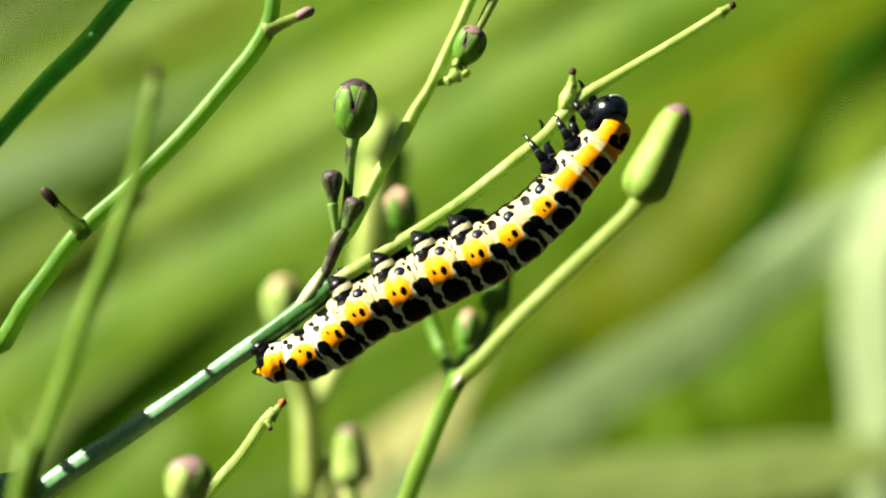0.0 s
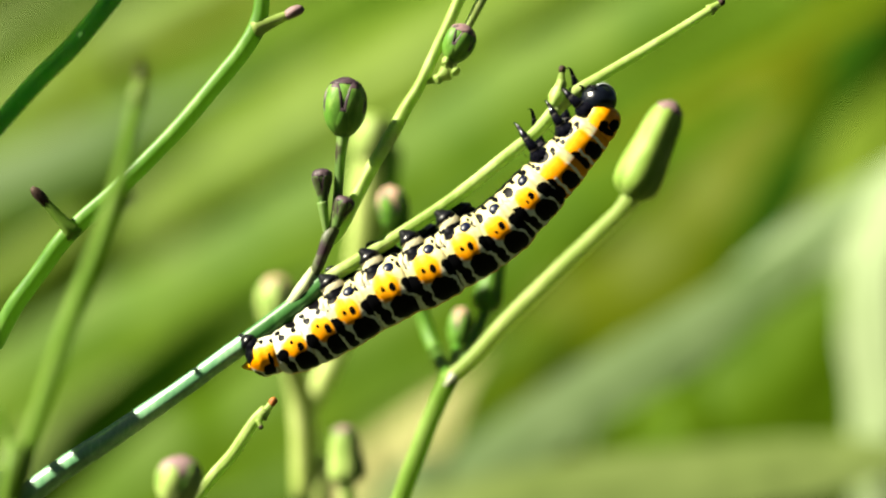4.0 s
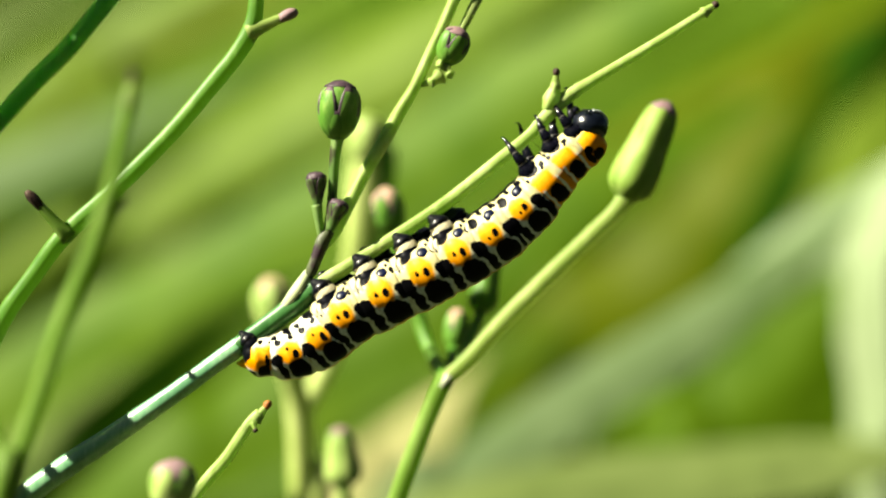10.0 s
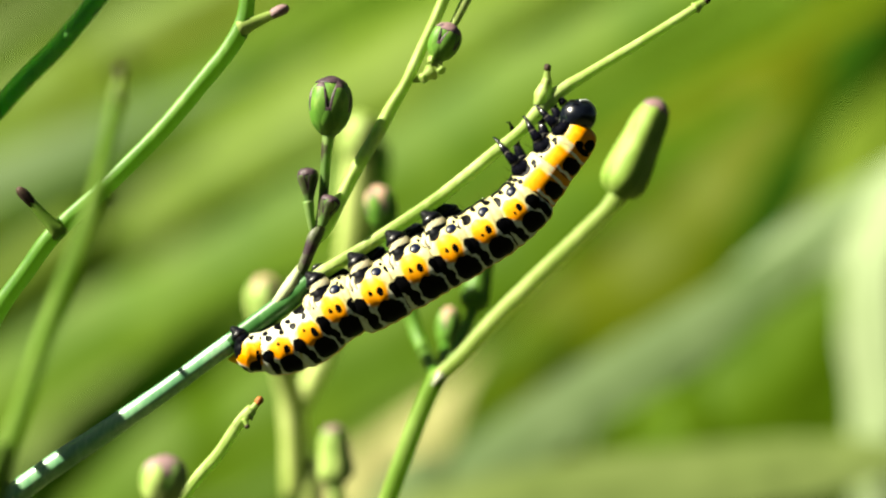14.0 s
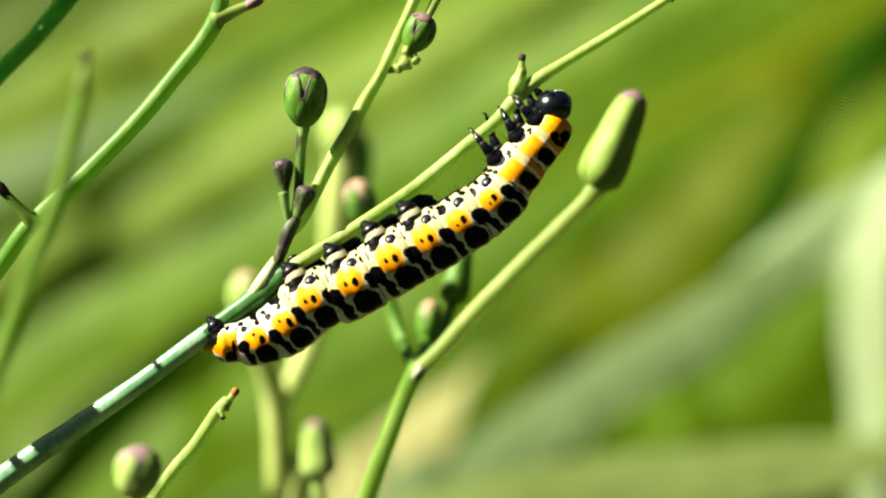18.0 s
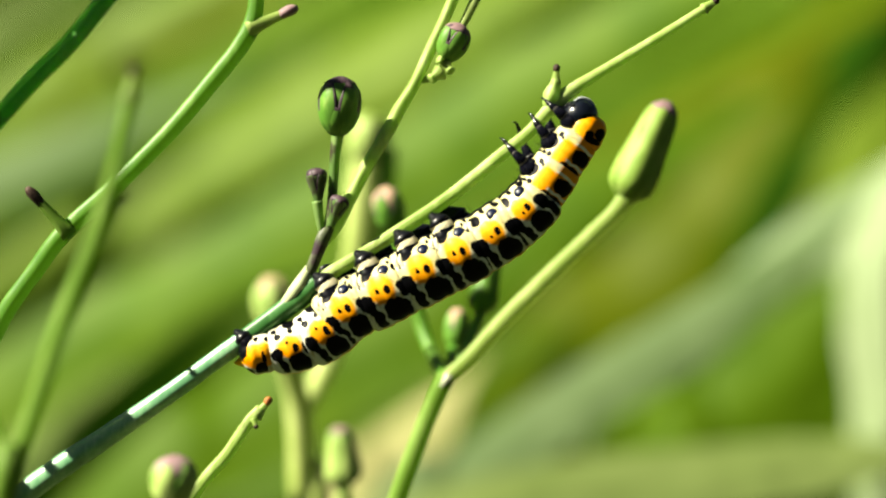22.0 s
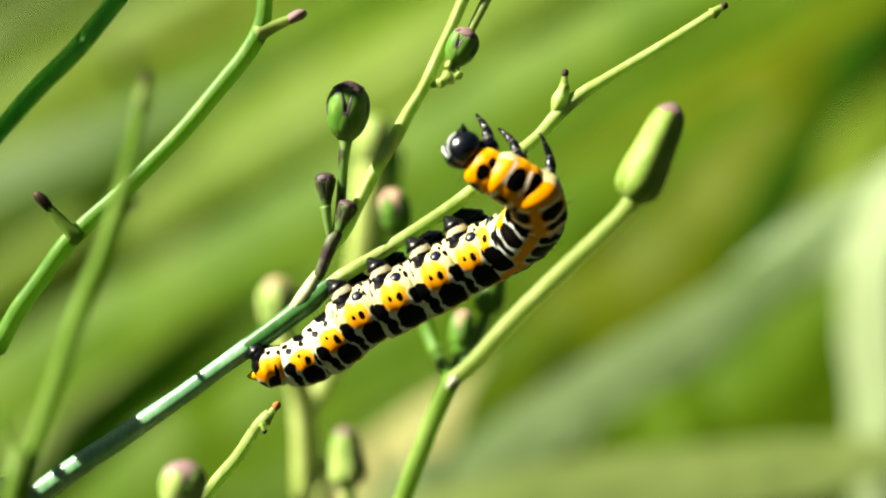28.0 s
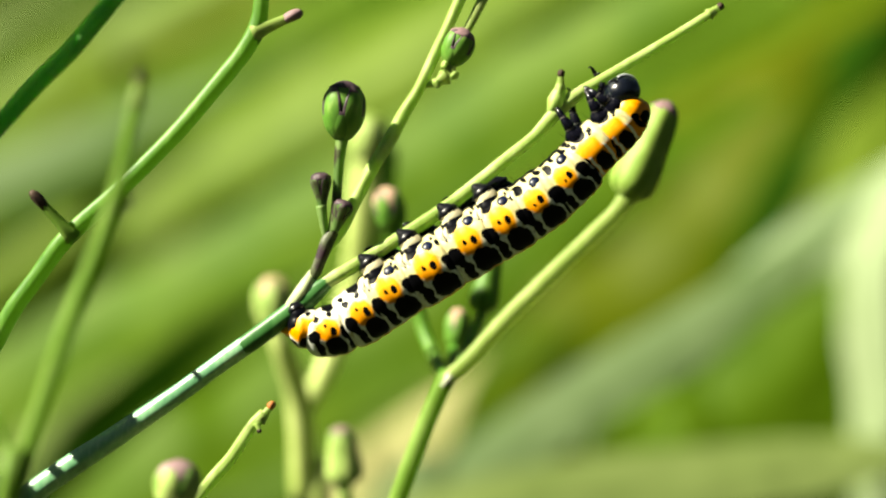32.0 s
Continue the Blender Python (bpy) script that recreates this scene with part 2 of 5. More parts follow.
def lobed_leaf(thing, rachis, lobes, behind=3.0, before=5.0):
    """A deeply cut lettuce leaf: a thin midrib and separate flat lobes (middle, half width) that reach towards -y, in millimetres."""
    base = thing.location
    shift = Vector((0, behind * 0.001, 0))
    rib = part("lobed_leaf", tube([(*(mm(*q[:3]) + (shift if i else shift * 0) - base), 0.0004) for i, q in enumerate(rachis)], 8), STEM, thing, "deeply cut green leaf out of view, added to shade the stems")
    wide = Vector((0.681, 0, 0.732))
    for middle, half in lobes:
        b = mm(*middle) + shift - base
        t = mm(*middle) - Vector((0, before * 0.001, 0)) - base
        bm = bmesh.new()
        grid = []
        for j in range(11):
            k = j / 10
            w = (min(1.0, 0.45 + k * 3) * max(0.0, 1 - k ** 6) ** 0.6 + 0.02) * half * 0.001
            grid.append([bm.verts.new(b + (t - b) * k + wide * (s * w) + Vector((-0.72, 0, 0.67)) * 0.0004 * math.sin(k * 5 + s * 2)) for s in (-1, -0.5, 0, 0.5, 1)])
        for r0, r1 in zip(grid, grid[1:]):
            for i in range(4):
                bm.faces.new((r0[i], r0[i + 1], r1[i + 1], r1[i]))
        bmesh.ops.solidify(bm, geom=list(bm.faces), thickness=0.0002)
        bmesh.ops.recalc_face_normals(bm, faces=list(bm.faces))
        part("lobe", bm, LOBE, rib)


def leaf_disc(length, half):
    """A broad leaf, base at the origin, lying along z."""
    bm = bmesh.new()
    grid = []
    for j in range(11):
        k = j / 10
        w = half * math.sin(math.pi * min(1.0, 0.12 + 0.84 * k)) ** 0.6
        grid.append([bm.verts.new((s * w, 0.0004 * abs(s) + 0.0003 * math.sin(5 * k), length * 2 * k)) for s in (-1, -0.6, -0.2, 0.2, 0.6, 1)])
    for r0, r1 in zip(grid, grid[1:]):
        for i in range(5):
            bm.faces.new((r0[i], r0[i + 1], r1[i + 1], r1[i]))
    bmesh.ops.solidify(bm, geom=list(bm.faces), thickness=0.0002)
    bmesh.ops.recalc_face_normals(bm, faces=list(bm.faces))
    return bm


def stub(thing, name, base, tip, width, colour, tip_colour, label=""):
    """A short side shoot that ends in a dry, dark knob."""
    b, t = mm(*base) - thing.location, mm(*tip) - thing.location
    length, r = (t - b).length, width * 0.0005
    prof = [(-0.12, 1.25), (0.0, 1.1), (0.18, 0.88), (0.45, 0.70), (0.66, 0.60), (0.74, 0.50)]
    core = part(name, lathe([(z * length, k * r) for z, k in prof], 14, 1.0, 0.1, 3), colour, thing, label, along(b, t))
    knob = [(0.62, 0.60), (0.70, 0.70), (0.82, 0.76), (0.92, 0.70), (0.98, 0.52), (1.03, 0.28), (1.0, 0.15)]
    part("dry_tip", lathe([(z * length, k * r) for z, k in knob], 14, 1.0, 0.35, 5), tip_colour, core, "dark withered tip")
    return core


def blade(name, label, material, points, fold=0.25, seed=0, tilt=0.0, group="reed leaves behind"):
    """A long reed leaf through points (x, y, z, half width in millimetres), folded along its midrib, edge a little wavy."""
    line = curve(points, 10)
    root = mm(*points[0][:3])
    bm = bmesh.new()
    rows = []
    n = len(line)
    for i, q in enumerate(line):
        c = mm(*q[:3]) - root
        ahead = mm(*line[min(i + 1, n - 1)][:3]) - mm(*line[max(i - 1, 0)][:3])
        side = Vector((0, 1, 0.0)).cross(ahead).normalized() * math.cos(radians(tilt)) - Vector((0, math.sin(radians(tilt)), 0))
        out = ahead.cross(side).normalized()
        row = []
        for k in range(7):
            s = (k - 3) / 3
            w = q[3] * 0.001
            bend = (abs(s) * fold + 0.08 * noise.noise(Vector((i * 0.22 + seed, s * 1.3, seed)))) * w
            row.append(bm.verts.new(c + side * (s * w) + out * bend))
        rows.append(row)
    for r0, r1 in zip(rows, rows[1:]):
        for k in range(6):
            bm.faces.new((r0[k], r0[k + 1], r1[k + 1], r1[k]))
    me = finish(bm)
    me.materials.append(material)
    ob = tagged(new(name, me), label, "reed leaf", group)
    ob.location = root
    return ob


# ---- ground and far meadow ----
def ground():
    bm = bmesh.new()
    xs = [-300, -60, -15, -5, -3, -2, -1, -0.5, 0, 0.5, 1, 2, 3, 5, 15, 60, 300]
    verts = [[bm.verts.new((x, y, 0.0 if max(abs(x), abs(y)) > 4 else 0.012 * noise.noise(Vector((x * 2.1, y * 2.3, 0))) - 0.006)) for x in xs] for y in xs]
    for a, b in zip(verts, verts[1:]):
        for k in range(len(xs) - 1):
            bm.faces.new((a[k], a[k + 1], b[k + 1], b[k]))
    ob = new("ground", finish(bm))
    ob.data.materials.append(SOIL)
    return tagged(ob, "dark meadow soil under tall grass", "ground", "", "structure")


def meadow(name, count, y0, y1, spread, tall, lean, material, seed, label, width=0.006, round_about=False):
    """Tall grass, one mesh of many arching blades rooted in the ground."""
    rnd = random.Random(seed)
    verts, faces = [], []
    for _ in range(count):
        y = y0 + (y1 - y0) * rnd.random()
        x = (rnd.random() - 0.5) * 2 * (spread + y * 0.45) - 0.2
        if round_about:
            g = rnd.uniform(math.radians(122), math.radians(418))
            x, y = y * math.cos(g), y * math.sin(g)
        h = tall * (0.55 + 0.6 * rnd.random())
        w = width * (0.5 + rnd.random())
        dx, dy = lean * h * (0.3 + rnd.random()), (rnd.random() - 0.5) * 0.25 * h
        turn = rnd.random() * 1.2 - 0.6
        ax, ay = math.cos(turn) * w, math.sin(turn) * w
        i0 = len(verts)
        for k in range(6):
            t = k / 5
            c = (x + dx * t * t, y + dy * t * t, h * t * (1 - 0.22 * t))
            f = (1 - t ** 2.2) * 0.5 + 0.02
            verts.append((c[0] - ax * f, c[1] - ay * f, c[2]))
            verts.append((c[0] + ax * f, c[1] + ay * f, c[2]))
        for k in range(5):
            a = i0 + 2 * k
            faces.append((a, a + 1, a + 3, a + 2))
    me = bpy.data.meshes.new(name)
    me.from_pydata(verts, [], faces)
    me.materials.append(material)
    return tagged(new(name, me), label, "grass", "", "stuff")


ground()
meadow("meadow_grass", 5000, 0.9, 3.5, 0.5, 1.0, 0.55, GRASS, 4, "tall sunlit green meadow grass leaning over", 0.012)
meadow("meadow_grass", 6000, 3.5, 9.0, 1.5, 1.9, 0.3, GRASS, 5, "distant tall green meadow grass", 0.03)

# Unseen ring of grass, coloured dark as if shaded, to dim bounced light.
meadow("meadow_grass", 13000, 0.95, 3.8, 0.5, 0.8, 0.3, GRASS_SHADED, 6, "dark green meadow grass standing all around, shade put into its colour", 0.014, True)

# ---- broad reed leaves behind the stalks, far out of focus ----
LIGHT_LABEL = "long light green reed leaf arching over the meadow"
blade("reed_leaf", LIGHT_LABEL, LEAF_LIGHT, [(-560, 380, -400, 12), (-330, 360, -190, 20), (-111.80, 340.00, -35.51, 12.12), (-67.71, 330.00, -12.45, 12.59), (-30.73, 320.00, 8.37, 12.69), (2.15, 310.00, 27.03, 12.78), (31.10, 300.00, 44.27, 11.20), (65.30, 290.00, 62.07, 7.10), (115.73, 280.00, 79.72, 0.63)], 0.2, 1, 26)
blade("reed_leaf", LIGHT_LABEL, LEAF_SOFT, [(-640, 480, -400, 12), (-420, 460, -200, 22), (-138.67, 420.00, -9.69, 9.04), (-95.95, 420.00, 11.67, 11.50), (-53.97, 410.00, 33.29, 12.93), (-16.52, 400.00, 52.59, 15.09), (18.12, 390.00, 71.99, 9.37), (71.51, 380.00, 92.23, 0.77)], 0.2, 2, 36)
blade("reed_leaf", LIGHT_LABEL, LEAF_SOFT, [(-700, 560, -400, 14), (-460, 540, -60, 26), (-152.40, 480.00, 43.52, 17.15), (-109.06, 480.00, 65.18, 17.15), (-64.74, 470.00, 85.55, 14.23), (-14.71, 460.00, 110.51, 5.25), (20.32, 460.00, 128.03, 0.70)], 0.2, 3, 26)
blade("reed_leaf", "mid green reed leaf low behind the stalks", LEAF_MID, [(-330, 280, -400, 14), (-190, 265, -190, 20), (-73.76, 250.00, -58.39, 11.23), (-43.03, 250.00, -36.53, 13.59), (-12.29, 250.00, -16.43, 14.18), (13.71, 250.00, 1.30, 10.64), (40.90, 250.00, 17.85, 5.91), (72.82, 250.00, 33.22, 0.59)], 0.2, 4, 34)
blade("reed_leaf", "pale grey-green reed leaf seen from below", LEAF_PALE, [(-140, 205, -400, 8), (-70, 198, -180, 7), (-14.68, 190.00, -55.97, 4.59), (3.67, 190.00, -41.70, 5.61), (22.02, 190.00, -28.95, 5.91), (37.31, 190.00, -19.78, 5.91), (48.53, 190.00, -12.64, 5.6), (58.5, 190.00, -5.6, 4.4), (67.0, 190.00, 0.6, 2.6), (76.0, 190.00, 7.4, 0.4)], 0.12, 5, 20)
blade("reed_leaf", "olive yellow reed leaf lit through by the sun", LEAF_OLIVE, [(-60, 700, -400, 20), (20, 680, -200, 26), (38.46, 620.00, -43.49, 17.48), (76.83, 610.00, -12.73, 22.66), (107.83, 600.00, 15.13, 23.44), (124.88, 600.00, 49.23, 19.18), (133.40, 600.00, 81.19, 9.59), (144.05, 600.00, 119.55, 1.28)], 0.2, 6, 30)
blade("reed_leaf", "pale straw coloured leaf low in the meadow", STRAW, [(-120, 260, -400, 12), (-60, 240, -160, 14), (-20.55, 225.00, -54.15, 7.24), (-11.63, 225.00, -43.00, 8.36), (-2.72, 225.00, -34.09, 6.13), (3.97, 225.00, -26.29, 1.67), (8.43, 225.00, -20.72, 0.33)], 0.15, 7, 38)
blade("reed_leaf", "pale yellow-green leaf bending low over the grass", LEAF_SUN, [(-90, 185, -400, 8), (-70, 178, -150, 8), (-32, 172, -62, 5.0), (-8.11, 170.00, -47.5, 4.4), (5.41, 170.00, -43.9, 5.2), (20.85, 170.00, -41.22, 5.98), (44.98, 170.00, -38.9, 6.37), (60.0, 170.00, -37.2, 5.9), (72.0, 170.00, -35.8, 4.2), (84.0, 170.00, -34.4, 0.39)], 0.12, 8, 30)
# Whitish leaves stand for a bright glow; the second softens its edge.
blade("reed_leaf", "whitish upright leaf, sun glow put into its colour", LEAF_LIT_WHITE, [(140, 225, -400, 8), (114, 220, -160, 8), (87.64, 215.00, -60.78, 7.83), (86.55, 215.00, -44.47, 8.26), (85.68, 215.00, -28.16, 8.70), (84.38, 215.00, -12.94, 9.35), (82.74, 215.00, -2.07, 9.57), (83.83, 215.00, 6.09, 7.18), (86.55, 215.00, 13.16, 3.91), (90.90, 215.00, 20.77, 0.43)], 0.12, 9, 55)
blade("reed_leaf", "whitish leaf added to soften the bright edge of the upright one", LEAF_LIT_WHITE, [(115, 212, -400, 8), (95, 209, -160, 8), (82.04, 205.00, -56.67, 5.67), (80.63, 205.00, -28.33, 6.23), (79.21, 205.00, -15.33, 6.61), (79.68, 205.00, -2.11, 5.67), (83.93, 205.00, 9.22, 2.83), (88.66, 205.00, 18.67, 0.38)], 0.12, 41, 50)
blade("reed_leaf", "soft green leaf upright behind the pale one", LEAF_SOFT, [(330, 620, -400, 22), (330, 610, -150, 34), (145.83, 560.00, -15.98, 12.14), (147.85, 560.00, 12.34, 17.19), (150.88, 560.00, 40.65, 17.19), (156.95, 560.00, 64.92, 9.10), (173.13, 560.00, 101.33, 1.01)], 0.15, 10, 25)
# Two dark leaves stand for the shaded gaps in the meadow.
blade("reed_leaf", "dark green leaf, shade between the leaves put into its colour", LEAF_SHADED, [(-330, 300, -400, 20), (-200, 290, -200, 24), (-92.65, 268.00, -56.57, 3.2), (-81.58, 268.00, -45.50, 5.0), (-68.04, 268.00, -33.19, 5.8), (-53.88, 268.00, -21.49, 4.4), (-40.34, 268.00, -12.26, 2.46), (-25.57, 268.00, -4.88, 0.37)], 0.2, 11, -20)
blade("reed_leaf", "dark green leaf, shade between the leaves put into its colour", LEAF_SHADED, [(120, 560, -400, 20), (150, 560, -150, 24), (93.02, 520.00, -61.06, 5.74), (96.85, 520.00, -30.43, 6.70), (106.42, 520.00, 2.11, 8.61), (116.95, 520.00, 25.07, 8.61), (131.31, 520.00, 48.04, 5.74), (146.62, 520.00, 71.01, 14.36), (163.85, 520.00, 95.90, 16.27), (186.82, 520.00, 126.52, 0.96)], 0.2, 12, 4)
blade("reed_leaf", "mid green reed leaf low in the meadow", LEAF_MID, [(20, 270, -400, 14), (32, 255, -200, 20), (46.27, 245.00, -53.64, 9.35), (59.13, 245.00, -37.28, 11.69), (71.98, 245.00, -23.25, 11.69), (83.67, 245.00, -10.40, 7.01), (97.69, 245.00, 4.79, 0.58)], 0.2, 31, 20)
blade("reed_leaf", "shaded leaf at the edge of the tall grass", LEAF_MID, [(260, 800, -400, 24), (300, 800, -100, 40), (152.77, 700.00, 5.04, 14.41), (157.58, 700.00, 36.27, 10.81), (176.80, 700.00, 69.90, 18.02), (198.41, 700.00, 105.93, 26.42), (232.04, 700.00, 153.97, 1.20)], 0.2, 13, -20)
blade("reed_leaf", "broad mid green reed leaf deep in the meadow", LEAF_MID, [(-480, 660, -400, 16), (-380, 650, -160, 22), (-269.66, 640.00, -17.69, 22.40), (-209.19, 640.00, 9.18, 24.64), (-142.00, 640.00, 37.18, 25.76), (-81.52, 640.00, 62.94, 24.64), (-18.81, 640.00, 89.81, 21.28), (37.18, 640.00, 114.45, 13.44), (93.17, 640.00, 136.85, 1.12)], 0.2, 33, 30)
blade("reed_leaf", "pale bluish reed leaf deep in the meadow", LEAF_PALE, [(-330, 440, -400, 10), (-240, 430, -140, 10), (-171.55, 420.00, 3.45, 6.5), (-145.26, 420.00, 15.77, 9.0), (-118.97, 420.00, 26.13, 9.4), (-95.96, 420.00, 35.49, 6.5), (-74.60, 420.00, 44.20, 3.29), (-54.88, 420.00, 51.92, 0.49)], 0.15, 35, 34)
blade("reed_leaf", "pale grey-green slanting leaf behind the bud", LEAF_LIT_PALE, [(10, 235, -400, 6), (20, 230, -120, 2), (30.76, 225.00, -27.75, 0.33), (44.13, 225.00, -17.72, 2.01), (56.39, 225.00, -8.80, 3.57), (68.65, 225.00, -0.6, 6.7), (82.02, 225.00, 5.9, 9.4), (99.85, 225.00, 15.6, 9.0), (124.0, 225.00, 29.0, 0.45)], 0.12, 37, 42)
blade("reed_leaf", "broad reed leaf deep in the meadow, sunlight put into its colour", LEAF_SUN, [(-500, 700, -400, 16), (-420, 690, -160, 22), (-306.20, 680.00, 26.06, 21.13), (-242.80, 680.00, 50.72, 22.31), (-184.10, 680.00, 76.55, 23.48), (-132.44, 680.00, 98.86, 23.48), (-78.43, 680.00, 124.69, 21.13), (-19.72, 680.00, 155.21, 11.74), (27.24, 680.00, 178.69, 1.17)], 0.2, 39, 20)
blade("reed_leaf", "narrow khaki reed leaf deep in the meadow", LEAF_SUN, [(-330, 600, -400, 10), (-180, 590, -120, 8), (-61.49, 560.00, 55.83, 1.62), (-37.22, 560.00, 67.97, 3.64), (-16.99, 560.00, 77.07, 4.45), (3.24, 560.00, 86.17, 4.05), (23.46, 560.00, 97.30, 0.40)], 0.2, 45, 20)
blade("reed_leaf", "narrow olive reed leaf deep in the meadow", LEAF_OLIVE, [(-330, 470, -400, 9), (-230, 450, -120, 8), (-110.91, 430.00, 41.92, 2.00), (-92.53, 430.00, 53.62, 3.34), (-75.83, 430.00, 63.30, 4.34), (-59.13, 430.00, 72.82, 4.01), (-40.75, 430.00, 83.68, 0.33)], 0.2, 47, 20)
# narrower leaves among them
rnd = random.Random(12)
for k in range(16):
    x0, z0, deep = -700 + k * 52 + rnd.uniform(-20, 20), rnd.uniform(-40, 40), rnd.uniform(430, 760)
    kind = (LEAF_MID, LEAF_LIGHT, LEAF_MID, LEAF_OLIVE)[k % 4]
    half = rnd.uniform(4, 9)
    blade("reed_leaf", ("slender green reed leaf", "slender light green reed leaf", "slender mid green reed leaf", "slender yellowish reed leaf")[k % 4] + " in the meadow behind", kind,
          [(x0, deep, -400, half * 0.6), (x0 + 90, deep, -200 + z0, half), (x0 + 280, deep - 10, -60 + z0, half), (x0 + 480, deep - 20, 60 + z0, half * 0.9), (x0 + 700, deep - 30, 170 + z0, half * 0.6), (x0 + 900, deep - 40, 240 + z0, 0.8)], 0.2, k, rnd.uniform(0, 50))

# ---- wild lettuce stalks ----
stems = plant("wild_lettuce", "green branching wild lettuce stalk carrying a caterpillar", (-70, 6, -400))
stalk(stems, "lower_stem", STEM_WAXY, [(-70, 6, -400, 2.6), (-66, 5, -220, 2.2), (-58, 3, -90, 1.5), (-42.68, 0.50, -27.00, 1.12), (-37.52, 0.00, -22.34, 1.08), (-33.48, 0.00, -19.36, 1.02), (-29.20, 0.00, -16.54, 0.95), (-24.41, 0.00, -13.26, 0.86), (-20.12, 0.00, -10.14, 0.84), (-18.0, 0.00, -8.62, 0.86), (-17.2, 0.00, -8.05, 0.80)], 0.05, 1, 6, "bluish green stem with a waxy bloom")
stalk(stems, "node_stem", STEM_NODE, [(-18.3, 0.00, -8.84, 0.78), (-17.6, 0.00, -8.33, 0.87), (-15.83, 0.00, -7.06, 0.90), (-12.56, 0.00, -4.59, 0.93), (-11.20, 0.00, -3.43, 0.78), (-10.29, 0.00, -2.67, 0.61)], 0.05, 1, 6, "dark green stretch of stem, shade put into its colour")
stalk(stems, "upper_stem", STEM, [(-11.90, 0.00, -3.93, 0.55), (-10.29, 0.00, -2.67, 0.63), (-8.02, 0.00, -1.31, 0.61), (-6.05, 0.00, -0.10, 0.58), (-2.47, 0.00, 2.17, 0.61), (0.66, 0.00, 4.29, 0.61), (3.33, 0.00, 6.40, 0.58), (5.85, 0.00, 8.47, 0.58), (8.12, 0.00, 10.34, 0.55), (10.09, 0.00, 12.56, 0.66), (11.70, 0.00, 13.92, 0.61), (13.97, 0.00, 15.33, 0.48), (18.46, 0.00, 18.00, 0.43), (21.73, 0.00, 20.02, 0.40), (24.10, 0.00, 21.53, 0.38)], 0.05, 1, 6, "yellow-green stem, pale where the sun strikes")
stub(stems, "broken_tip", (23.75, 0.00, 21.28), (24.91, 0.00, 22.09), 0.95, STEM, WITHER)
stalk(stems, "side_shoot", STEM, [(9.5, -0.10, 12.45, 0.35), (9.95, -0.20, 13.2, 0.76), (10.2, -0.20, 13.9, 0.70), (10.35, -0.30, 14.45, 0.50), (10.42, -0.30, 14.9, 0.42)], 0.05, 23, 6, "short stout green shoot")
stub(stems, "broken_tip", (10.37, -0.30, 14.65), (10.47, -0.40, 16.20), 0.85, STEM_PALE, WITHER, "small dry grey-brown tip")
stalk(stems, "branch_base", STEM_WEB, [(-15.1, -0.30, -6.30, 0.12), (-13.9, -0.30, -5.20, 0.45), (-12.9, -0.25, -4.10, 0.68), (-12.15, -0.10, -2.95, 0.64), (-11.7, 0.25, -1.95, 0.38), (-11.45, 0.45, -1.3, 0.10)], 0.05, 22, 6, "base of a side branch, pale with sunlight put into its colour")
stalk(stems, "side_branch", STEM_PURPLE, [(-11.73, 0.10, -2.50, 0.36), (-11.38, 0.00, -1.77, 0.50), (-10.95, 0.00, -0.71, 0.53), (-10.40, 0.10, 0.81, 0.62), (-9.85, 0.30, 1.82, 0.52)], 0.06, 2, 6, "dark purplish branching node")
stalk(stems, "bud_stalk", STEM_BUD, [(-10.05, 0.20, 1.31, 0.40), (-9.63, 0.00, 3.58, 0.43), (-9.43, 0.00, 6.10, 0.43), (-9.27, -0.20, 8.36, 0.48), (-9.02, -0.20, 10.23, 0.60)], 0.06, 3)
bud(stems, "flower_bud", (-9.07, -0.20, 9.87), (-8.76, -0.30, 15.05), 3.7, BRACT, EDGE, 1, False, "green closed flower bud with purple edged bracts")
stalk(stems, "bud_stalk", STEM_BUD, [(-10.40, 0.20, 1.06, 0.35), (-10.69, 0.00, 2.57, 0.38), (-10.89, 0.00, 4.08, 0.50)], 0.05, 4)
bud(stems, "flower_bud", (-10.79, 0.00, 3.68), (-10.99, 0.00, 6.96), 1.85, STEM_BUD, EDGE, 2, False, "small dark green bud")
bud(stems, "flower_bud", (-9.66, -0.40, 1.86), (-8.70, -0.60, 4.47), 1.75, STEM_BUD, EDGE, 3, False, "small purplish bud")
stalk(stems, "long_branch", STEM, [(-10.74, 0.80, 0.05, 0.46), (-9.34, 1.20, 1.67, 0.56), (-7.93, 1.50, 4.52, 0.58), (-6.57, 1.80, 7.18, 0.59), (-4.79, 2.00, 10.14, 0.61), (-3.52, 2.00, 12.49, 0.59), (-2.14, 2.00, 14.83, 0.51), (-0.71, 2.00, 17.89, 0.51), (0.46, 2.00, 20.44, 0.51), (1.58, 2.00, 22.99, 0.51), (3.36, 2.00, 27.07, 0.48), (7.48, 3.00, 35.41, 0.41), (12.16, 4.00, 44.35, 0.26)], 0.05, 5, 6, "slender green branch")
stalk(stems, "twig", STEM, [(-1.63, 2.00, 14.93, 0.25), (-0.46, 2.00, 15.44, 0.36), (0.56, 2.00, 16.77, 0.33), (1.58, 2.00, 18.91, 0.31), (2.60, 2.20, 20.97, 0.41), (3.63, 2.40, 23.04, 0.46), (4.92, 3.00, 25.67, 0.36)], 0.06, 6)
bud(stems, "flower_bud", (0.51, 1.50, 16.72), (1.93, 1.20, 19.95), 2.7, BRACT, PETAL, 4, False, "small green bud with a pinkish tip")
stub(stems, "side_shoot", (0.00, 1.40, 15.60), (-0.81, 1.00, 14.96), 1.3, STEM_PALE, STEM)
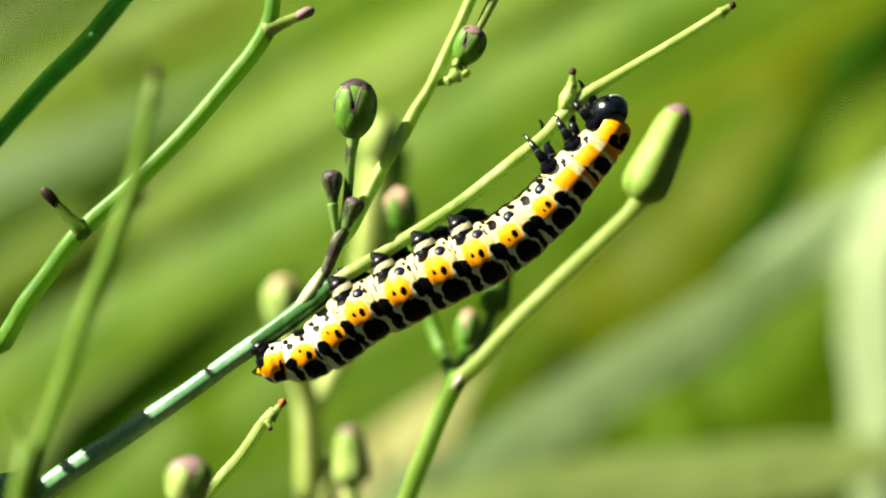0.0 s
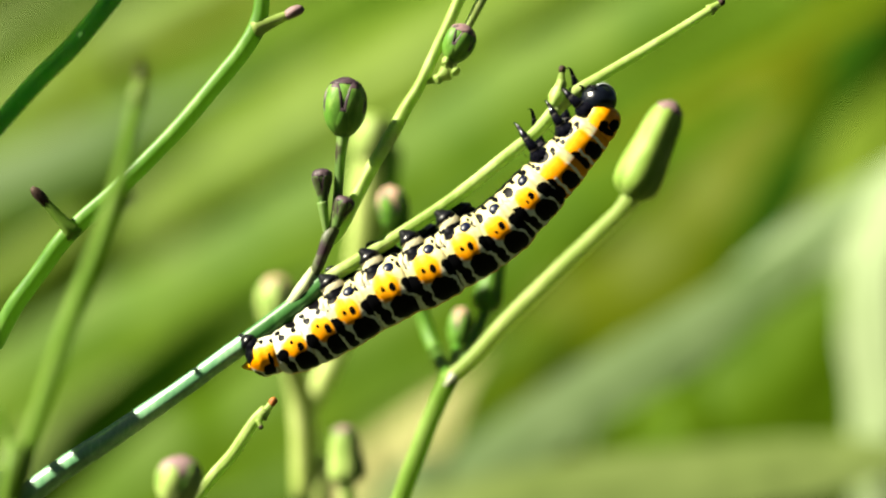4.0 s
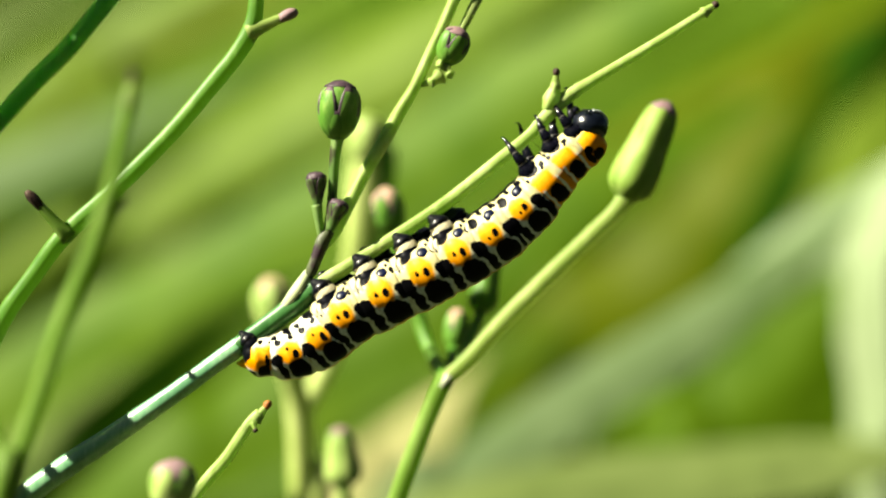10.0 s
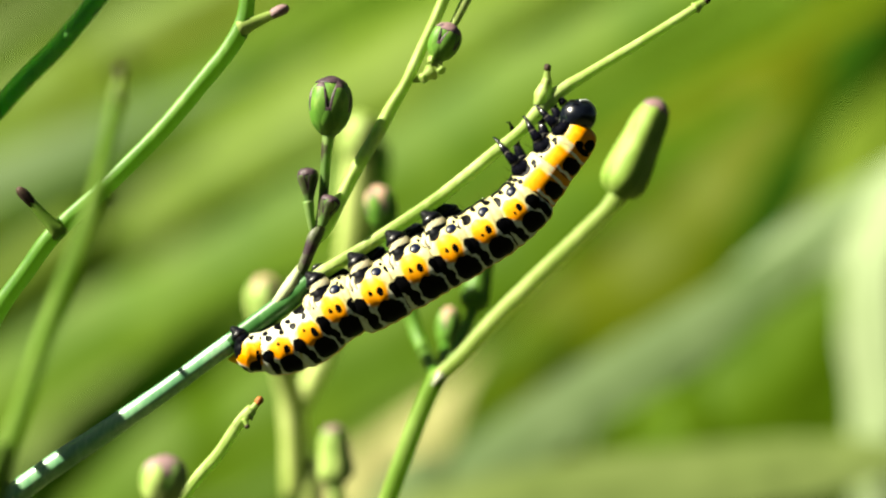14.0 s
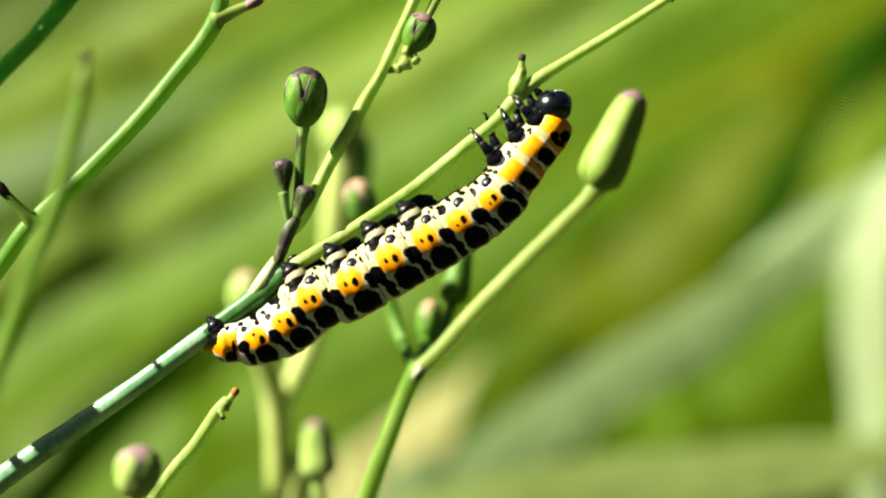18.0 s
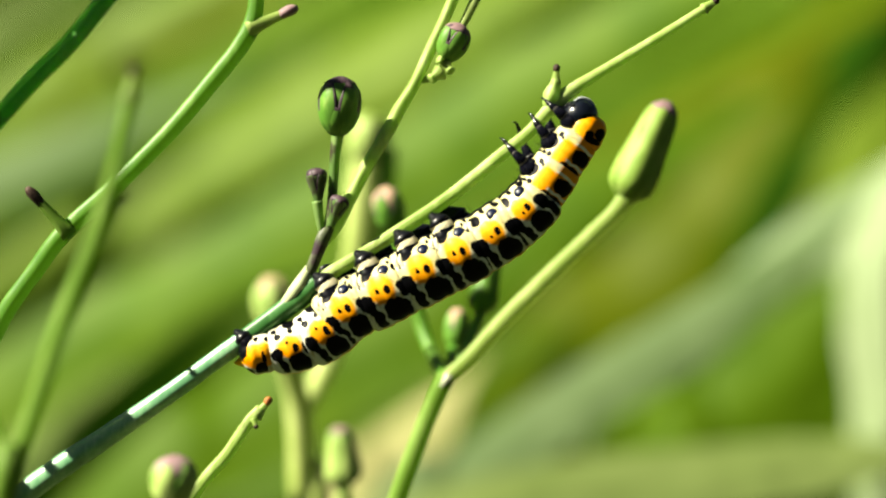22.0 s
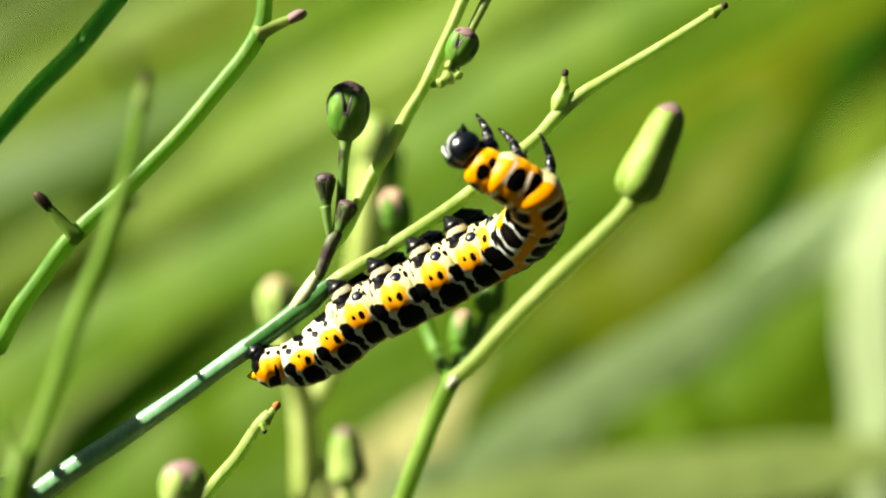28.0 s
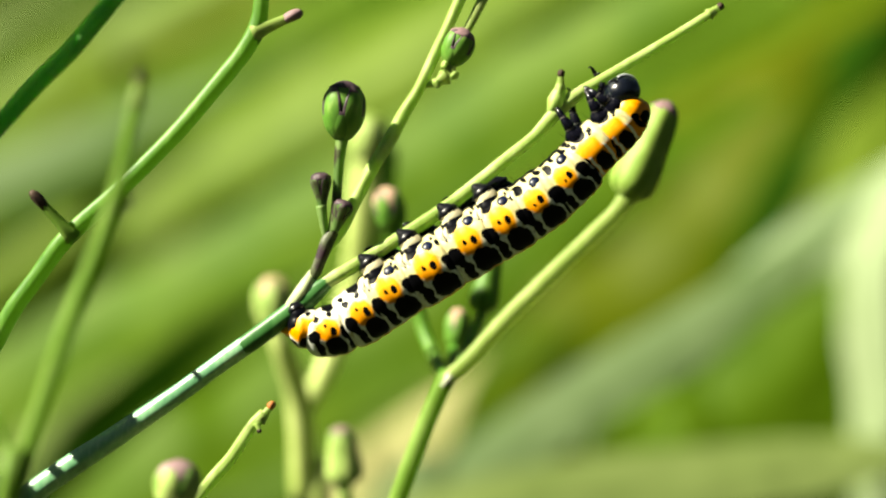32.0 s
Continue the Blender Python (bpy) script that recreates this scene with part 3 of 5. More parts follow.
stub(stems, "side_shoot", (0.51, 1.40, 16.31), (1.11, 0.90, 15.66), 1.2, STEM_PALE, STEM)
stub(stems, "side_shoot", (0.61, 1.40, 16.51), (-0.10, 0.90, 16.87), 1.1, STEM_PALE, STEM)
stalk(stems, "twig", STEM, [(-24.01, -3.00, -25.75, 0.60), (-22.03, -3.00, -22.38, 0.51), (-20.29, -3.00, -20.04, 0.54), (-18.56, -3.00, -18.06, 0.54), (-16.82, -3.00, -15.43, 0.51), (-15.68, -3.00, -14.24, 0.51)], 0.08, 7)
stub(stems, "broken_tip", (-15.98, -3.00, -14.74), (-14.83, -3.00, -13.25), 0.95, STEM, RUST, "twig end with a rusty tip")

stub(stems, "dry_scale", (-16.23, -3.50, -15.19), (-16.00, -3.80, -15.86), 0.6, STEM, WITHER)

left = plant("wild_lettuce", "green curved wild lettuce stalk with short shoots", (-95, 12, -400))
stalk(left, "curved_stem", STEM_GREEN, [(-95, 12, -400, 2.4), (-88, 10, -220, 2.0), (-72, 5, -90, 1.5), (-45.26, 2.00, -16.51, 0.92), (-40.57, 1.50, -8.59, 0.86), (-38.49, 1.30, -5.03, 0.80), (-36.34, 1.20, -2.13, 0.77), (-34.37, 1.00, 0.56, 0.80), (-32.35, 1.00, 2.59, 0.80), (-28.80, 1.00, 5.78, 0.77), (-24.23, 1.00, 10.34, 0.77), (-20.69, 1.00, 14.50, 0.77), (-18.40, 1.00, 17.29, 0.77), (-16.98, 1.00, 19.57, 0.80), (-16.48, 1.00, 21.60, 0.72), (-16.38, 1.00, 24.13, 0.63), (-16.2, 1.0, 29.0, 0.58), (-15.9, 0.80, 34.0, 0.50), (-15.3, -2.0, 39.0, 0.40), (-14.5, -4.0, 44.0, 0.30)], 0.05, 8, 6, "glossy green stem, pale where the sun strikes")
stub(left, "side_shoot", (-33.42, 0.20, 1.56), (-36.64, -0.60, 5.23), 1.3, STEM_MID, WITHER, "short olive green shoot with a dry tip")
stub(left, "side_shoot", (-16.66, 0.80, 19.70), (-12.75, 0.60, 21.40), 1.35, STEM_PALE, PETAL, "short pale shoot with a dry tip")
dark = plant("wild_lettuce", "thick dark green wild lettuce stalk", (-110, 10, -400))
stalk(dark, "dark_stem", STEM_FRESH, [(-110, 10, -400, 2.6), (-108, 7, -200, 2.3), (-85, 5, -60, 1.6), (-54.91, 8.00, -4.16, 0.95), (-47.55, 8.00, 4.52, 0.92), (-42.29, 8.00, 10.57, 0.86), (-38.08, 8.00, 15.31, 0.86), (-34.40, 8.00, 18.99, 0.86), (-30.72, 8.00, 23.46, 0.88), (-25.98, 8.00, 29.51, 0.86), (-19.15, 8.00, 38.97, 0.63)], 0.05, 9, 6)
# Leaves out of view, their lobes set to shade the stems in patches.
lobed_leaf(dark, [(-47.55, 8.00, 4.52), (-68.20, -6.30, 13.80), (-74.46, -9.45, 5.29), (-71.78, -9.45, 6.15), (-66.64, -9.45, 9.88), (-62.20, -9.45, 12.71), (-54.13, -9.45, 18.40), (-50.76, -9.45, 20.82)], [
    ((-71.78, -9.45, 5.95), 3.9), ((-66.64, -9.45, 9.88), 0.5), ((-62.20, -9.45, 12.71), 3.2), ((-54.13, -9.45, 18.40), 0.28)])
lobed_leaf(dark, [(-52.81, 8.00, -2.05), (-53.03, 5.48, 16.39), (-48.04, 5.48, 21.75), (-43.04, 5.48, 26.91), (-39.88, 5.48, 30.59), (-36.73, 5.48, 34.27)], [
    ((-48.04, 5.48, 21.75), 9.2), ((-39.88, 5.48, 30.59), 4.4)], 5.0, 2.5)
# Leaf outside the view, added only to cast shade on the bud.
shade_leaf = part("leaf", finish(leaf_disc(0.0036, 0.0023)), LOBE, dark, "unseen broad leaf added to shade the bud")
blurred = plant("wild_lettuce", "out-of-focus green stalk with a brown broken tip", (-68, -33, -400))
stalk(blurred, "near_stem", STEM_MID, [(-72, -26, -400, 2.0), (-56, -27, -150, 1.7), (-32.88, -36.00, -25.00, 0.71), (-31.06, -36.00, -18.65, 0.71), (-29.86, -36.00, -14.19, 0.69), (-28.03, -36.00, -8.50, 0.68), (-26.19, -36.00, -3.21, 0.67), (-24.37, -36.00, 1.66, 0.62), (-23.14, -36.00, 5.73, 0.59), (-22.21, -36.00, 10.19, 0.53), (-22.07, -36.00, 11.35, 0.51)], 0.04, 10, 6)
stub(blurred, "broken_tip", (-22.12, -36.00, 10.77), (-21.83, -36.00, 13.08), 1.1, STEM_PALE, WITHER, "brown broken stalk end")
stub(blurred, "side_shoot", (-23.75, -36.00, 3.25), (-22.55, -36.00, 3.75), 0.75, STEM_MID, WITHER, "tiny withered side shoot")
stalk(blurred, "twig", STEM_GREEN, [(-31.24, -34.00, -21.39, 0.25), (-31.40, -34.00, -17.27, 0.23), (-31.90, -34.00, -13.97, 0.19), (-32.72, -34.00, -11.50, 0.14)], 0.05, 11)
low = plant("wild_lettuce", "short stalk with a pale purple-tipped bud", (-46, -22, -400))
bud(low, "flower_bud", (-21.42, -20.00, -20.88), (-20.88, -20.00, -16.70), 3.6, BRACT_PALE, PETAL, 5, False, "pale green bud with a purple tip", BRACT)
stalk(low, "bud_stalk", STEM, [(-46, -22, -400, 1.4), (-40, -22, -150, 1.1), (-23.89, -21.00, -42.90, 0.54), (-22.23, -20.00, -26.96, 0.50), (-21.42, -20.00, -20.66, 0.54)], 0.05, 12)

right = plant("wild_lettuce", "pale green forked wild lettuce stalk with a long closed bud", (-14, 20, -400))
stalk(right, "forked_stem", STEM_MID, [(-14, 20, -400, 2.4), (-12, 18, -220, 2.0), (-8, 14, -80, 1.5), (-7.30, 15.00, -33.73, 0.98), (-4.28, 14.00, -24.35, 0.89), (-2.28, 14.00, -18.92, 0.87), (-0.49, 14.00, -14.59, 0.87), (0.60, 14.00, -12.31, 0.92)], 0.05, 13, 6)
stalk(right, "bud_stalk", STEM_PALE, [(0.49, 14.00, -12.63, 0.76), (2.60, 14.00, -10.79, 0.76), (6.29, 14.00, -6.78, 0.79), (10.63, 14.00, -2.55, 0.81), (14.42, 14.00, 1.03, 0.81), (16.86, 14.00, 3.42, 0.81), (18.22, 14.00, 5.15, 0.98)], 0.05, 14, 6, "pale yellow-green stalk")
bud(right, "flower_bud", (17.79, 14.00, 4.72), (21.91, 14.00, 13.72), 4.5, BRACT_LONG, PETAL, 6, True, "long pale green bud with a pinkish tip", BRACT_LONG)
stalk(right, "bud_stalk", STEM_GREEN, [(0.49, 15.00, -12.59, 0.62), (-0.52, 22.00, -11.1, 0.66), (-1.65, 25.00, -8.5, 0.72), (-2.80, 26.00, -4.55, 0.73), (-3.95, 27.00, 0.06, 0.74), (-5.14, 27.00, 2.66, 0.75)], 0.05, 15)
bud(right, "flower_bud", (-4.62, 27.00, 1.50), (-5.66, 27.00, 6.12), 3.2, BRACT, PETAL_FADED, 7, False, "green bud with a pink tip")
stalk(right, "bud_stalk", STEM_DARK, [(0.45, 15.00, -12.5, 0.45), (0.9, 20.00, -11.7, 0.5), (1.35, 25.00, -10.1, 0.6)], 0.05, 28)
bud(right, "flower_bud", (1.35, 25.00, -10.2), (1.90, 26.00, -6.25), 2.4, BRACT, PETAL_FADED, 8, False, "small green bud with a pink tip")
stub(right, "leaf_scar", (0.35, 13.6, -12.9), (0.95, 13.0, -12.2), 1.1, WHITE_SCAR, WHITE_SCAR, "pale scar at the fork")
stalk(right, "bud_stalk", STEM_GREEN, [(1.97, 16.00, -10.90, 0.45), (3.30, 20.00, -8.30, 0.50), (4.15, 22.00, -6.20, 0.62)], 0.05, 16)
bud(right, "flower_bud", (4.05, 22.00, -6.45), (5.30, 23.00, -0.60), 2.9, STEM_GREEN, BRACT, 12, True, "dark green closed bud", STEM_GREEN)
back = plant("wild_lettuce", "blurred pale stalk with pinkish buds behind", (-34, 62, -400))
stalk(back, "back_stem", STEM_BACK, [(-34, 62, -400, 2.8), (-36, 58, -200, 2.5), (-15.55, 57.00, -39.46, 1.58), (-16.08, 57.00, -28.92, 1.58), (-16.17, 55.50, -20.89, 1.51), (-16.66, 54.00, -16.20, 1.43), (-17.93, 51.00, -11.50, 1.29), (-18.89, 51.00, -8.93, 1.22)], 0.05, 17, 6)
bud(back, "flower_bud", (-18.83, 51.00, -9.90), (-19.21, 51.00, -3.28), 4.3, BRACT_PALE, PETAL_FADED, 9, False, "blurred pale bud with a pink tip", BRACT)
bud(back, "flower_bud", (-10.56, 40.50, -25.73), (-10.93, 40.50, -19.47), 3.9, BRACT_PALE, PETAL, 10, True, "blurred green bud", BRACT)
stalk(back, "bud_stalk", STEM, [(-36, 58, -200, 1.6), (-11.32, 54.00, -62.40, 0.85), (-10.45, 43.50, -34.78, 0.75), (-10.56, 40.50, -25.42, 0.80)], 0.05, 18)
stalk(back, "back_stem", STEM_BACK, [(-16.17, 55.50, -19.58, 0.98), (-13.27, 60.00, -13.27, 1.33), (-10.73, 63.00, -5.33, 1.55), (-9.72, 63.00, 1.42, 1.69), (-9.18, 63.00, 6.82, 1.82), (-8.71, 63.00, 10.87, 1.69)], 0.05, 19)
bud(back, "flower_bud", (-9.05, 63.00, 9.52), (-8.37, 63.00, 15.93), 4.8, BRACT_PALE, STEM_PALE, 11, False, "blurred pale bud", BRACT_PALE)
stalk(back, "back_stem", STEM_DARK, [(-9.84, 66.00, -8.13, 1.02), (-8.81, 66.00, -1.98, 1.16), (-7.65, 66.00, 4.17, 1.37), (-6.76, 66.00, 9.63, 1.43), (-5.74, 66.00, 12.37, 0.68)], 0.05, 20)


# ---- the caterpillar ----
def spotted_skin(name, cream, orange_band, blots, dorsal=0.93, lines=()):
    """Skin of one ring. UV x runs from the belly (0) to the back (1), y along the ring from rear to front.
    orange_band: low, high, and half length of the orange; blots: rows of (x, y, half x, half y, slant) of the black marks; lines: pale lines across a golden back."""
    m, nodes, links, bsdf = shader(name)
    uv = nodes.new("ShaderNodeUVMap")
    co = node(nodes, "ShaderNodeTexCoord")
    warp = node(nodes, "ShaderNodeTexNoise", Scale=1000.0, Detail=2.0, Roughness=0.5)
    links.new(co.outputs["Object"], warp.inputs["Vector"])
    shift = nodes.new("ShaderNodeVectorMath")
    shift.operation = 'MULTIPLY_ADD'
    links.new(warp.outputs["Color"], shift.inputs[0])
    shift.inputs[1].default_value = (0.09, 0.15, 0.0)
    shift.inputs[2].default_value = (-0.045, -0.075, 0.0)
    place = nodes.new("ShaderNodeVectorMath")
    links.new(uv.outputs[0], place.inputs[0])
    links.new(shift.outputs[0], place.inputs[1])
    xy = nodes.new("ShaderNodeSeparateXYZ")
    links.new(place.outputs[0], xy.inputs[0])

    def op(kind, a, b=None, c=None):
        n = nodes.new("ShaderNodeMath")
        n.operation = kind
        for k, value in enumerate((a, b, c)):
            if value is None:
                continue
            if isinstance(value, (int, float)):
                n.inputs[k].default_value = value
            else:
                links.new(value, n.inputs[k])
        return n.outputs[0]

    def step(value, low, high):
        n = nodes.new("ShaderNodeMapRange")
        n.inputs["From Min"].default_value, n.inputs["From Max"].default_value = low, high
        links.new(value, n.inputs["Value"])
        return n.outputs[0]

    def over(fac, a, b):
        n = nodes.new("ShaderNodeMixRGB")
        links.new(fac, n.inputs[0])
        for k, value in ((1, a), (2, b)):
            if isinstance(value, tuple):
                n.inputs[k].default_value = (*value, 1)
            else:
                links.new(value, n.inputs[k])
        return n.outputs[0]

    black = None
    for x, y, hx, hy, *slant in blots:
        across = op('SUBTRACT', xy.outputs[0], x)
        if slant:
            across = op('SUBTRACT', across, op('MULTIPLY', op('SUBTRACT', xy.outputs[1], y), slant[0]))
        dx = op('MULTIPLY', across, 1 / hx)
        dy = op('MULTIPLY', op('SUBTRACT', xy.outputs[1], y), 1 / hy)
        d = op('ADD', op('POWER', op('ABSOLUTE', dx), 2.3), op('POWER', op('ABSOLUTE', dy), 2.3))
        black = d if black is None else op('MINIMUM', black, d)
    blackness = step(black, 1.12, 0.9)
    lo, hi, half = orange_band
    du = op('MULTIPLY', op('SUBTRACT', xy.outputs[0], (lo + hi) / 2), 2 / (hi - lo))
    dv = op('MULTIPLY', op('SUBTRACT', xy.outputs[1], 0.5), 1 / half)
    far = op('ADD', op('POWER', op('ABSOLUTE', du), 2.4), op('POWER', op('ABSOLUTE', dv), 2.4))
    inside, glow = step(far, 1.35, 0.85), step(far, 2.4, 1.0)
    length = op('ABSOLUTE', op('SUBTRACT', xy.outputs[1], 0.5))
    tint = node(nodes, "ShaderNodeTexNoise", Scale=1400.0, Detail=3.0)
    links.new(co.outputs["Object"], tint.inputs["Vector"])
    pale = over(tint.outputs[0], cream, tuple(c * 0.84 for c in cream))
    pale = over(glow, pale, (0.6364, 0.5328, 0.1924))
    # Toward the back, greyer white and deeper gold put shade into the colour.
    grey = over(step(xy.outputs[0], 0.52, 0.62), pale, (0.49, 0.52, 0.48))
    yellow = over(step(tint.outputs[0], 0.35, 0.65), (0.6882, 0.4292, 0.0222), (0.6512, 0.3108, 0.0037))
    gold = over(step(xy.outputs[0], 0.38, 0.58), yellow, over(tint.outputs[0], (0.6808, 0.2664, 0), (0.592, 0.148, 0)))
    gold = over(op('MULTIPLY', step(far, 0.3, 1.1), 0.7), gold, (0.66, 0.235, 0.0))
    crease = node(nodes, "ShaderNodeTexNoise", Scale=1.0, Detail=3.0)
    lie = node(nodes, "ShaderNodeMapping", Scale=(2600.0, 800.0, 800.0))
    links.new(co.outputs["Object"], lie.inputs[0])
    links.new(lie.outputs[0], crease.inputs["Vector"])
    grey = over(op('MULTIPLY', step(crease.outputs[0], 0.50, 0.66), 0.8), grey, (0.2664, 0.222, 0.0962))
    colour = over(inside, grey, gold)
    if lines:
        gaps = None
        for y in lines:
            d = op('ABSOLUTE', op('SUBTRACT', xy.outputs[1], y))
            gaps = d if gaps is None else op('MINIMUM', gaps, d)
        back = over(step(gaps, 0.035, 0.055), (0.62, 0.62, 0.52), gold)
        colour = over(step(xy.outputs[0], 0.55, 0.58), colour, back)
    colour = over(step(xy.outputs[0], dorsal - 0.01, dorsal + 0.01), colour, gold)
    colour = over(blackness, colour, (0.0015, 0.0015, 0.002))
    links.new(op('MULTIPLY_ADD', blackness, -0.19, 0.22), bsdf.inputs["Specular IOR Level"])
    links.new(colour, bsdf.inputs["Base Color"])
    rough = op('MULTIPLY_ADD', blackness, -0.05, 0.45)
    links.new(rough, bsdf.inputs["Roughness"])
    wave = nodes.new("ShaderNodeTexNoise")
    mp = node(nodes, "ShaderNodeMapping", Scale=(2200.0, 500.0, 500.0))
    links.new(co.outputs["Object"], mp.inputs[0])
    links.new(mp.outputs[0], wave.inputs["Vector"])
    wave.inputs["Scale"].default_value = 1.0
    b = node(nodes, "ShaderNodeBump", Strength=0.35, Distance=0.00012)
    links.new(wave.outputs[0], b.inputs["Height"])
    links.new(b.outputs[0], bsdf.inputs["Normal"])
    return m


def shiny_black(name, rough, colour=(0.006, 0.006, 0.008), gloss=0.32):
    m, nodes, links, bsdf = shader(name)
    co = node(nodes, "ShaderNodeTexCoord")
    n = node(nodes, "ShaderNodeTexNoise", Scale=2500.0, Detail=3.0)
    links.new(co.outputs["Object"], n.inputs["Vector"])
    r = ramp(nodes, [(0.35, tuple(c * 0.6 for c in colour)), (0.7, tuple(c * 1.9 for c in colour))])
    links.new(n.outputs[0], r.inputs[0])
    links.new(r.outputs[0], bsdf.inputs["Base Color"])
    bsdf.inputs["Roughness"].default_value = rough
    bsdf.inputs["Specular IOR Level"].default_value = gloss
    b = node(nodes, "ShaderNodeBump", Strength=0.35, Distance=0.00008)
    links.new(n.outputs[0], b.inputs["Height"])
    links.new(b.outputs[0], bsdf.inputs["Normal"])
    return m


CREAM = (0.4662, 0.4292, 0.2146)
OBLIQUE = [(0.565, 0.04, 0.085, 0.20), (0.65, 0.11, 0.055, 0.105), (0.74, 0.16, 0.085, 0.13), (0.85, 0.18, 0.085, 0.12)]
AHEAD = [(x, y + 1, hx, hy) for x, y, hx, hy in OBLIQUE]
# Black along the belly edge is partly shadow put into the skin colour.
SKIN_BELLY = spotted_skin("skin_abdomen", CREAM, (0.34, 0.62, 0.30), [
    (0.77, 0.665, 0.17, 0.32, 0.08), *OBLIQUE, *AHEAD, (0.51, 0.62, 0.042, 0.08), (0.49, 0.42, 0.022, 0.045), (0.475, 0.40, 0.018, 0.035),
    (0.23, 0.28, 0.12, 0.20), (0.05, 0.5, 0.10, 0.8), (0.17, 1.0, 0.045, 0.06), (0.33, 0.96, 0.05, 0.035), (0.25, 0.88, 0.03, 0.04), (0.37, 0.06, 0.035, 0.03)], 0.945)
SKIN_FRONT = spotted_skin("skin_first_rings", CREAM, (0.36, 0.62, 0.29), [
    (0.77, 0.675, 0.17, 0.325, 0.08), *OBLIQUE, *AHEAD, (0.51, 0.64, 0.042, 0.085), (0.32, 0.72, 0.04, 0.10), (0.52, 0.42, 0.018, 0.035),
    (0.27, 0.24, 0.09, 0.16), (0.06, 0.52, 0.10, 0.6), (0.12, 0.86, 0.05, 0.10), (0.21, 0.94, 0.06, 0.10), (0.20, 0.55, 0.05, 0.06)], 0.945)
SKIN_CHEST = spotted_skin("skin_thorax", CREAM, (0.36, 0.61, 0.43), [
    (0.77, 0.67, 0.175, 0.255, 0.06), (0.60, 0.13, 0.075, 0.17), (0.69, 0.16, 0.085, 0.14), (0.80, 0.17, 0.11, 0.13), (0.24, 0.58, 0.11, 0.24), (0.05, 0.5, 0.07, 0.7), (0.14, 0.12, 0.05, 0.10), (0.33, 0.22, 0.04, 0.09), (0.24, 0.16, 0.05, 0.10), (0.36, 0.88, 0.025, 0.06), (0.30, 0.95, 0.05, 0.09)], 0.94, (0.36, -0.04, 0.965))
SKIN_NECK = spotted_skin("skin_neck", CREAM, (0.36, 1.02, 0.9), [
    (0.62, 0.32, 0.085, 0.21), (0.82, 0.50, 0.125, 0.24), (0.72, 0.17, 0.18, 0.11), (0.25, 0.5, 0.06, 0.24), (0.12, 0.5, 0.11, 0.6)], 0.93)
SKIN_REAR = spotted_skin("skin_rear_rings", (0.5772, 0.5624, 0.4588), (0.38, 0.64, 0.34), [
    (0.765, 0.66, 0.165, 0.33, 0.08), *OBLIQUE, *AHEAD, (0.53, 0.66, 0.05, 0.10), (0.30, 0.62, 0.045, 0.09), (0.45, 0.42, 0.02, 0.04),
    (0.33, 0.18, 0.05, 0.12), (0.14, 0.62, 0.12, 0.22), (0.22, 0.10, 0.06, 0.10)], 0.945)
SKIN_TAIL = spotted_skin("skin_tail", (0.5772, 0.5624, 0.4588), (0.37, 0.76, 0.9), [
    (0.80, 0.70, 0.13, 0.20), (0.62, 0.82, 0.13, 0.06), (0.27, 0.66, 0.04, 0.08), (0.30, 1.0, 0.06, 0.10), (0.86, 0.34, 0.07, 0.12), (0.08, 0.3, 0.09, 0.5)], 0.95)
BLACK = shiny_black("black_horn", 0.28, (0.0015, 0.0015, 0.003), 0.22)
BLACK_HEAD = shiny_black("black_head", 0.24, (0.002, 0.003, 0.006), 0.5)
BLACK_SOFT = shiny_black("black_leg", 0.18, (0.002, 0.002, 0.004), 0.2)
BLUE_BLACK = shiny_black("blue_black_wart", 0.3, (0.002, 0.004, 0.016), 0.12)
JOINT = plant_skin("leg_joint", (0.0222, 0.0222, 0.0222), (0.0444, 0.0407, 0.037), (0.0888, 0.0814, 0.074), 1800, (1, 1, 1), 0.5, 0.1)
HEAD_WHITE = plant_skin("head_line", (0.333, 0.3552, 0.3848), (0.444, 0.4588, 0.4736), (0.555, 0.5624, 0.5624), 1800, (1, 1, 1), 0.4, 0.1)
WHITE_SKIN = plant_skin("proleg_skin", (0.37, 0.333, 0.1998), (0.4588, 0.4218, 0.2812), (0.5476, 0.518, 0.3996), 1500, (1, 1, 1), 0.45, 0.3)
ORANGE_SKIN = plant_skin("tail_flap_orange", (0.592, 0.222, 0.0037), (0.666, 0.3404, 0.0074), (0.6882, 0.444, 0.0444), 1500, (1, 1, 1), 0.45, 0.2)
PITCHES = (3.0, 2.9, 2.9, 3.4, 3.8, 3.7, 3.5, 3.35, 3.1, 2.85, 2.8, 2.4)  # visible length of each ring from the tail, millimetres


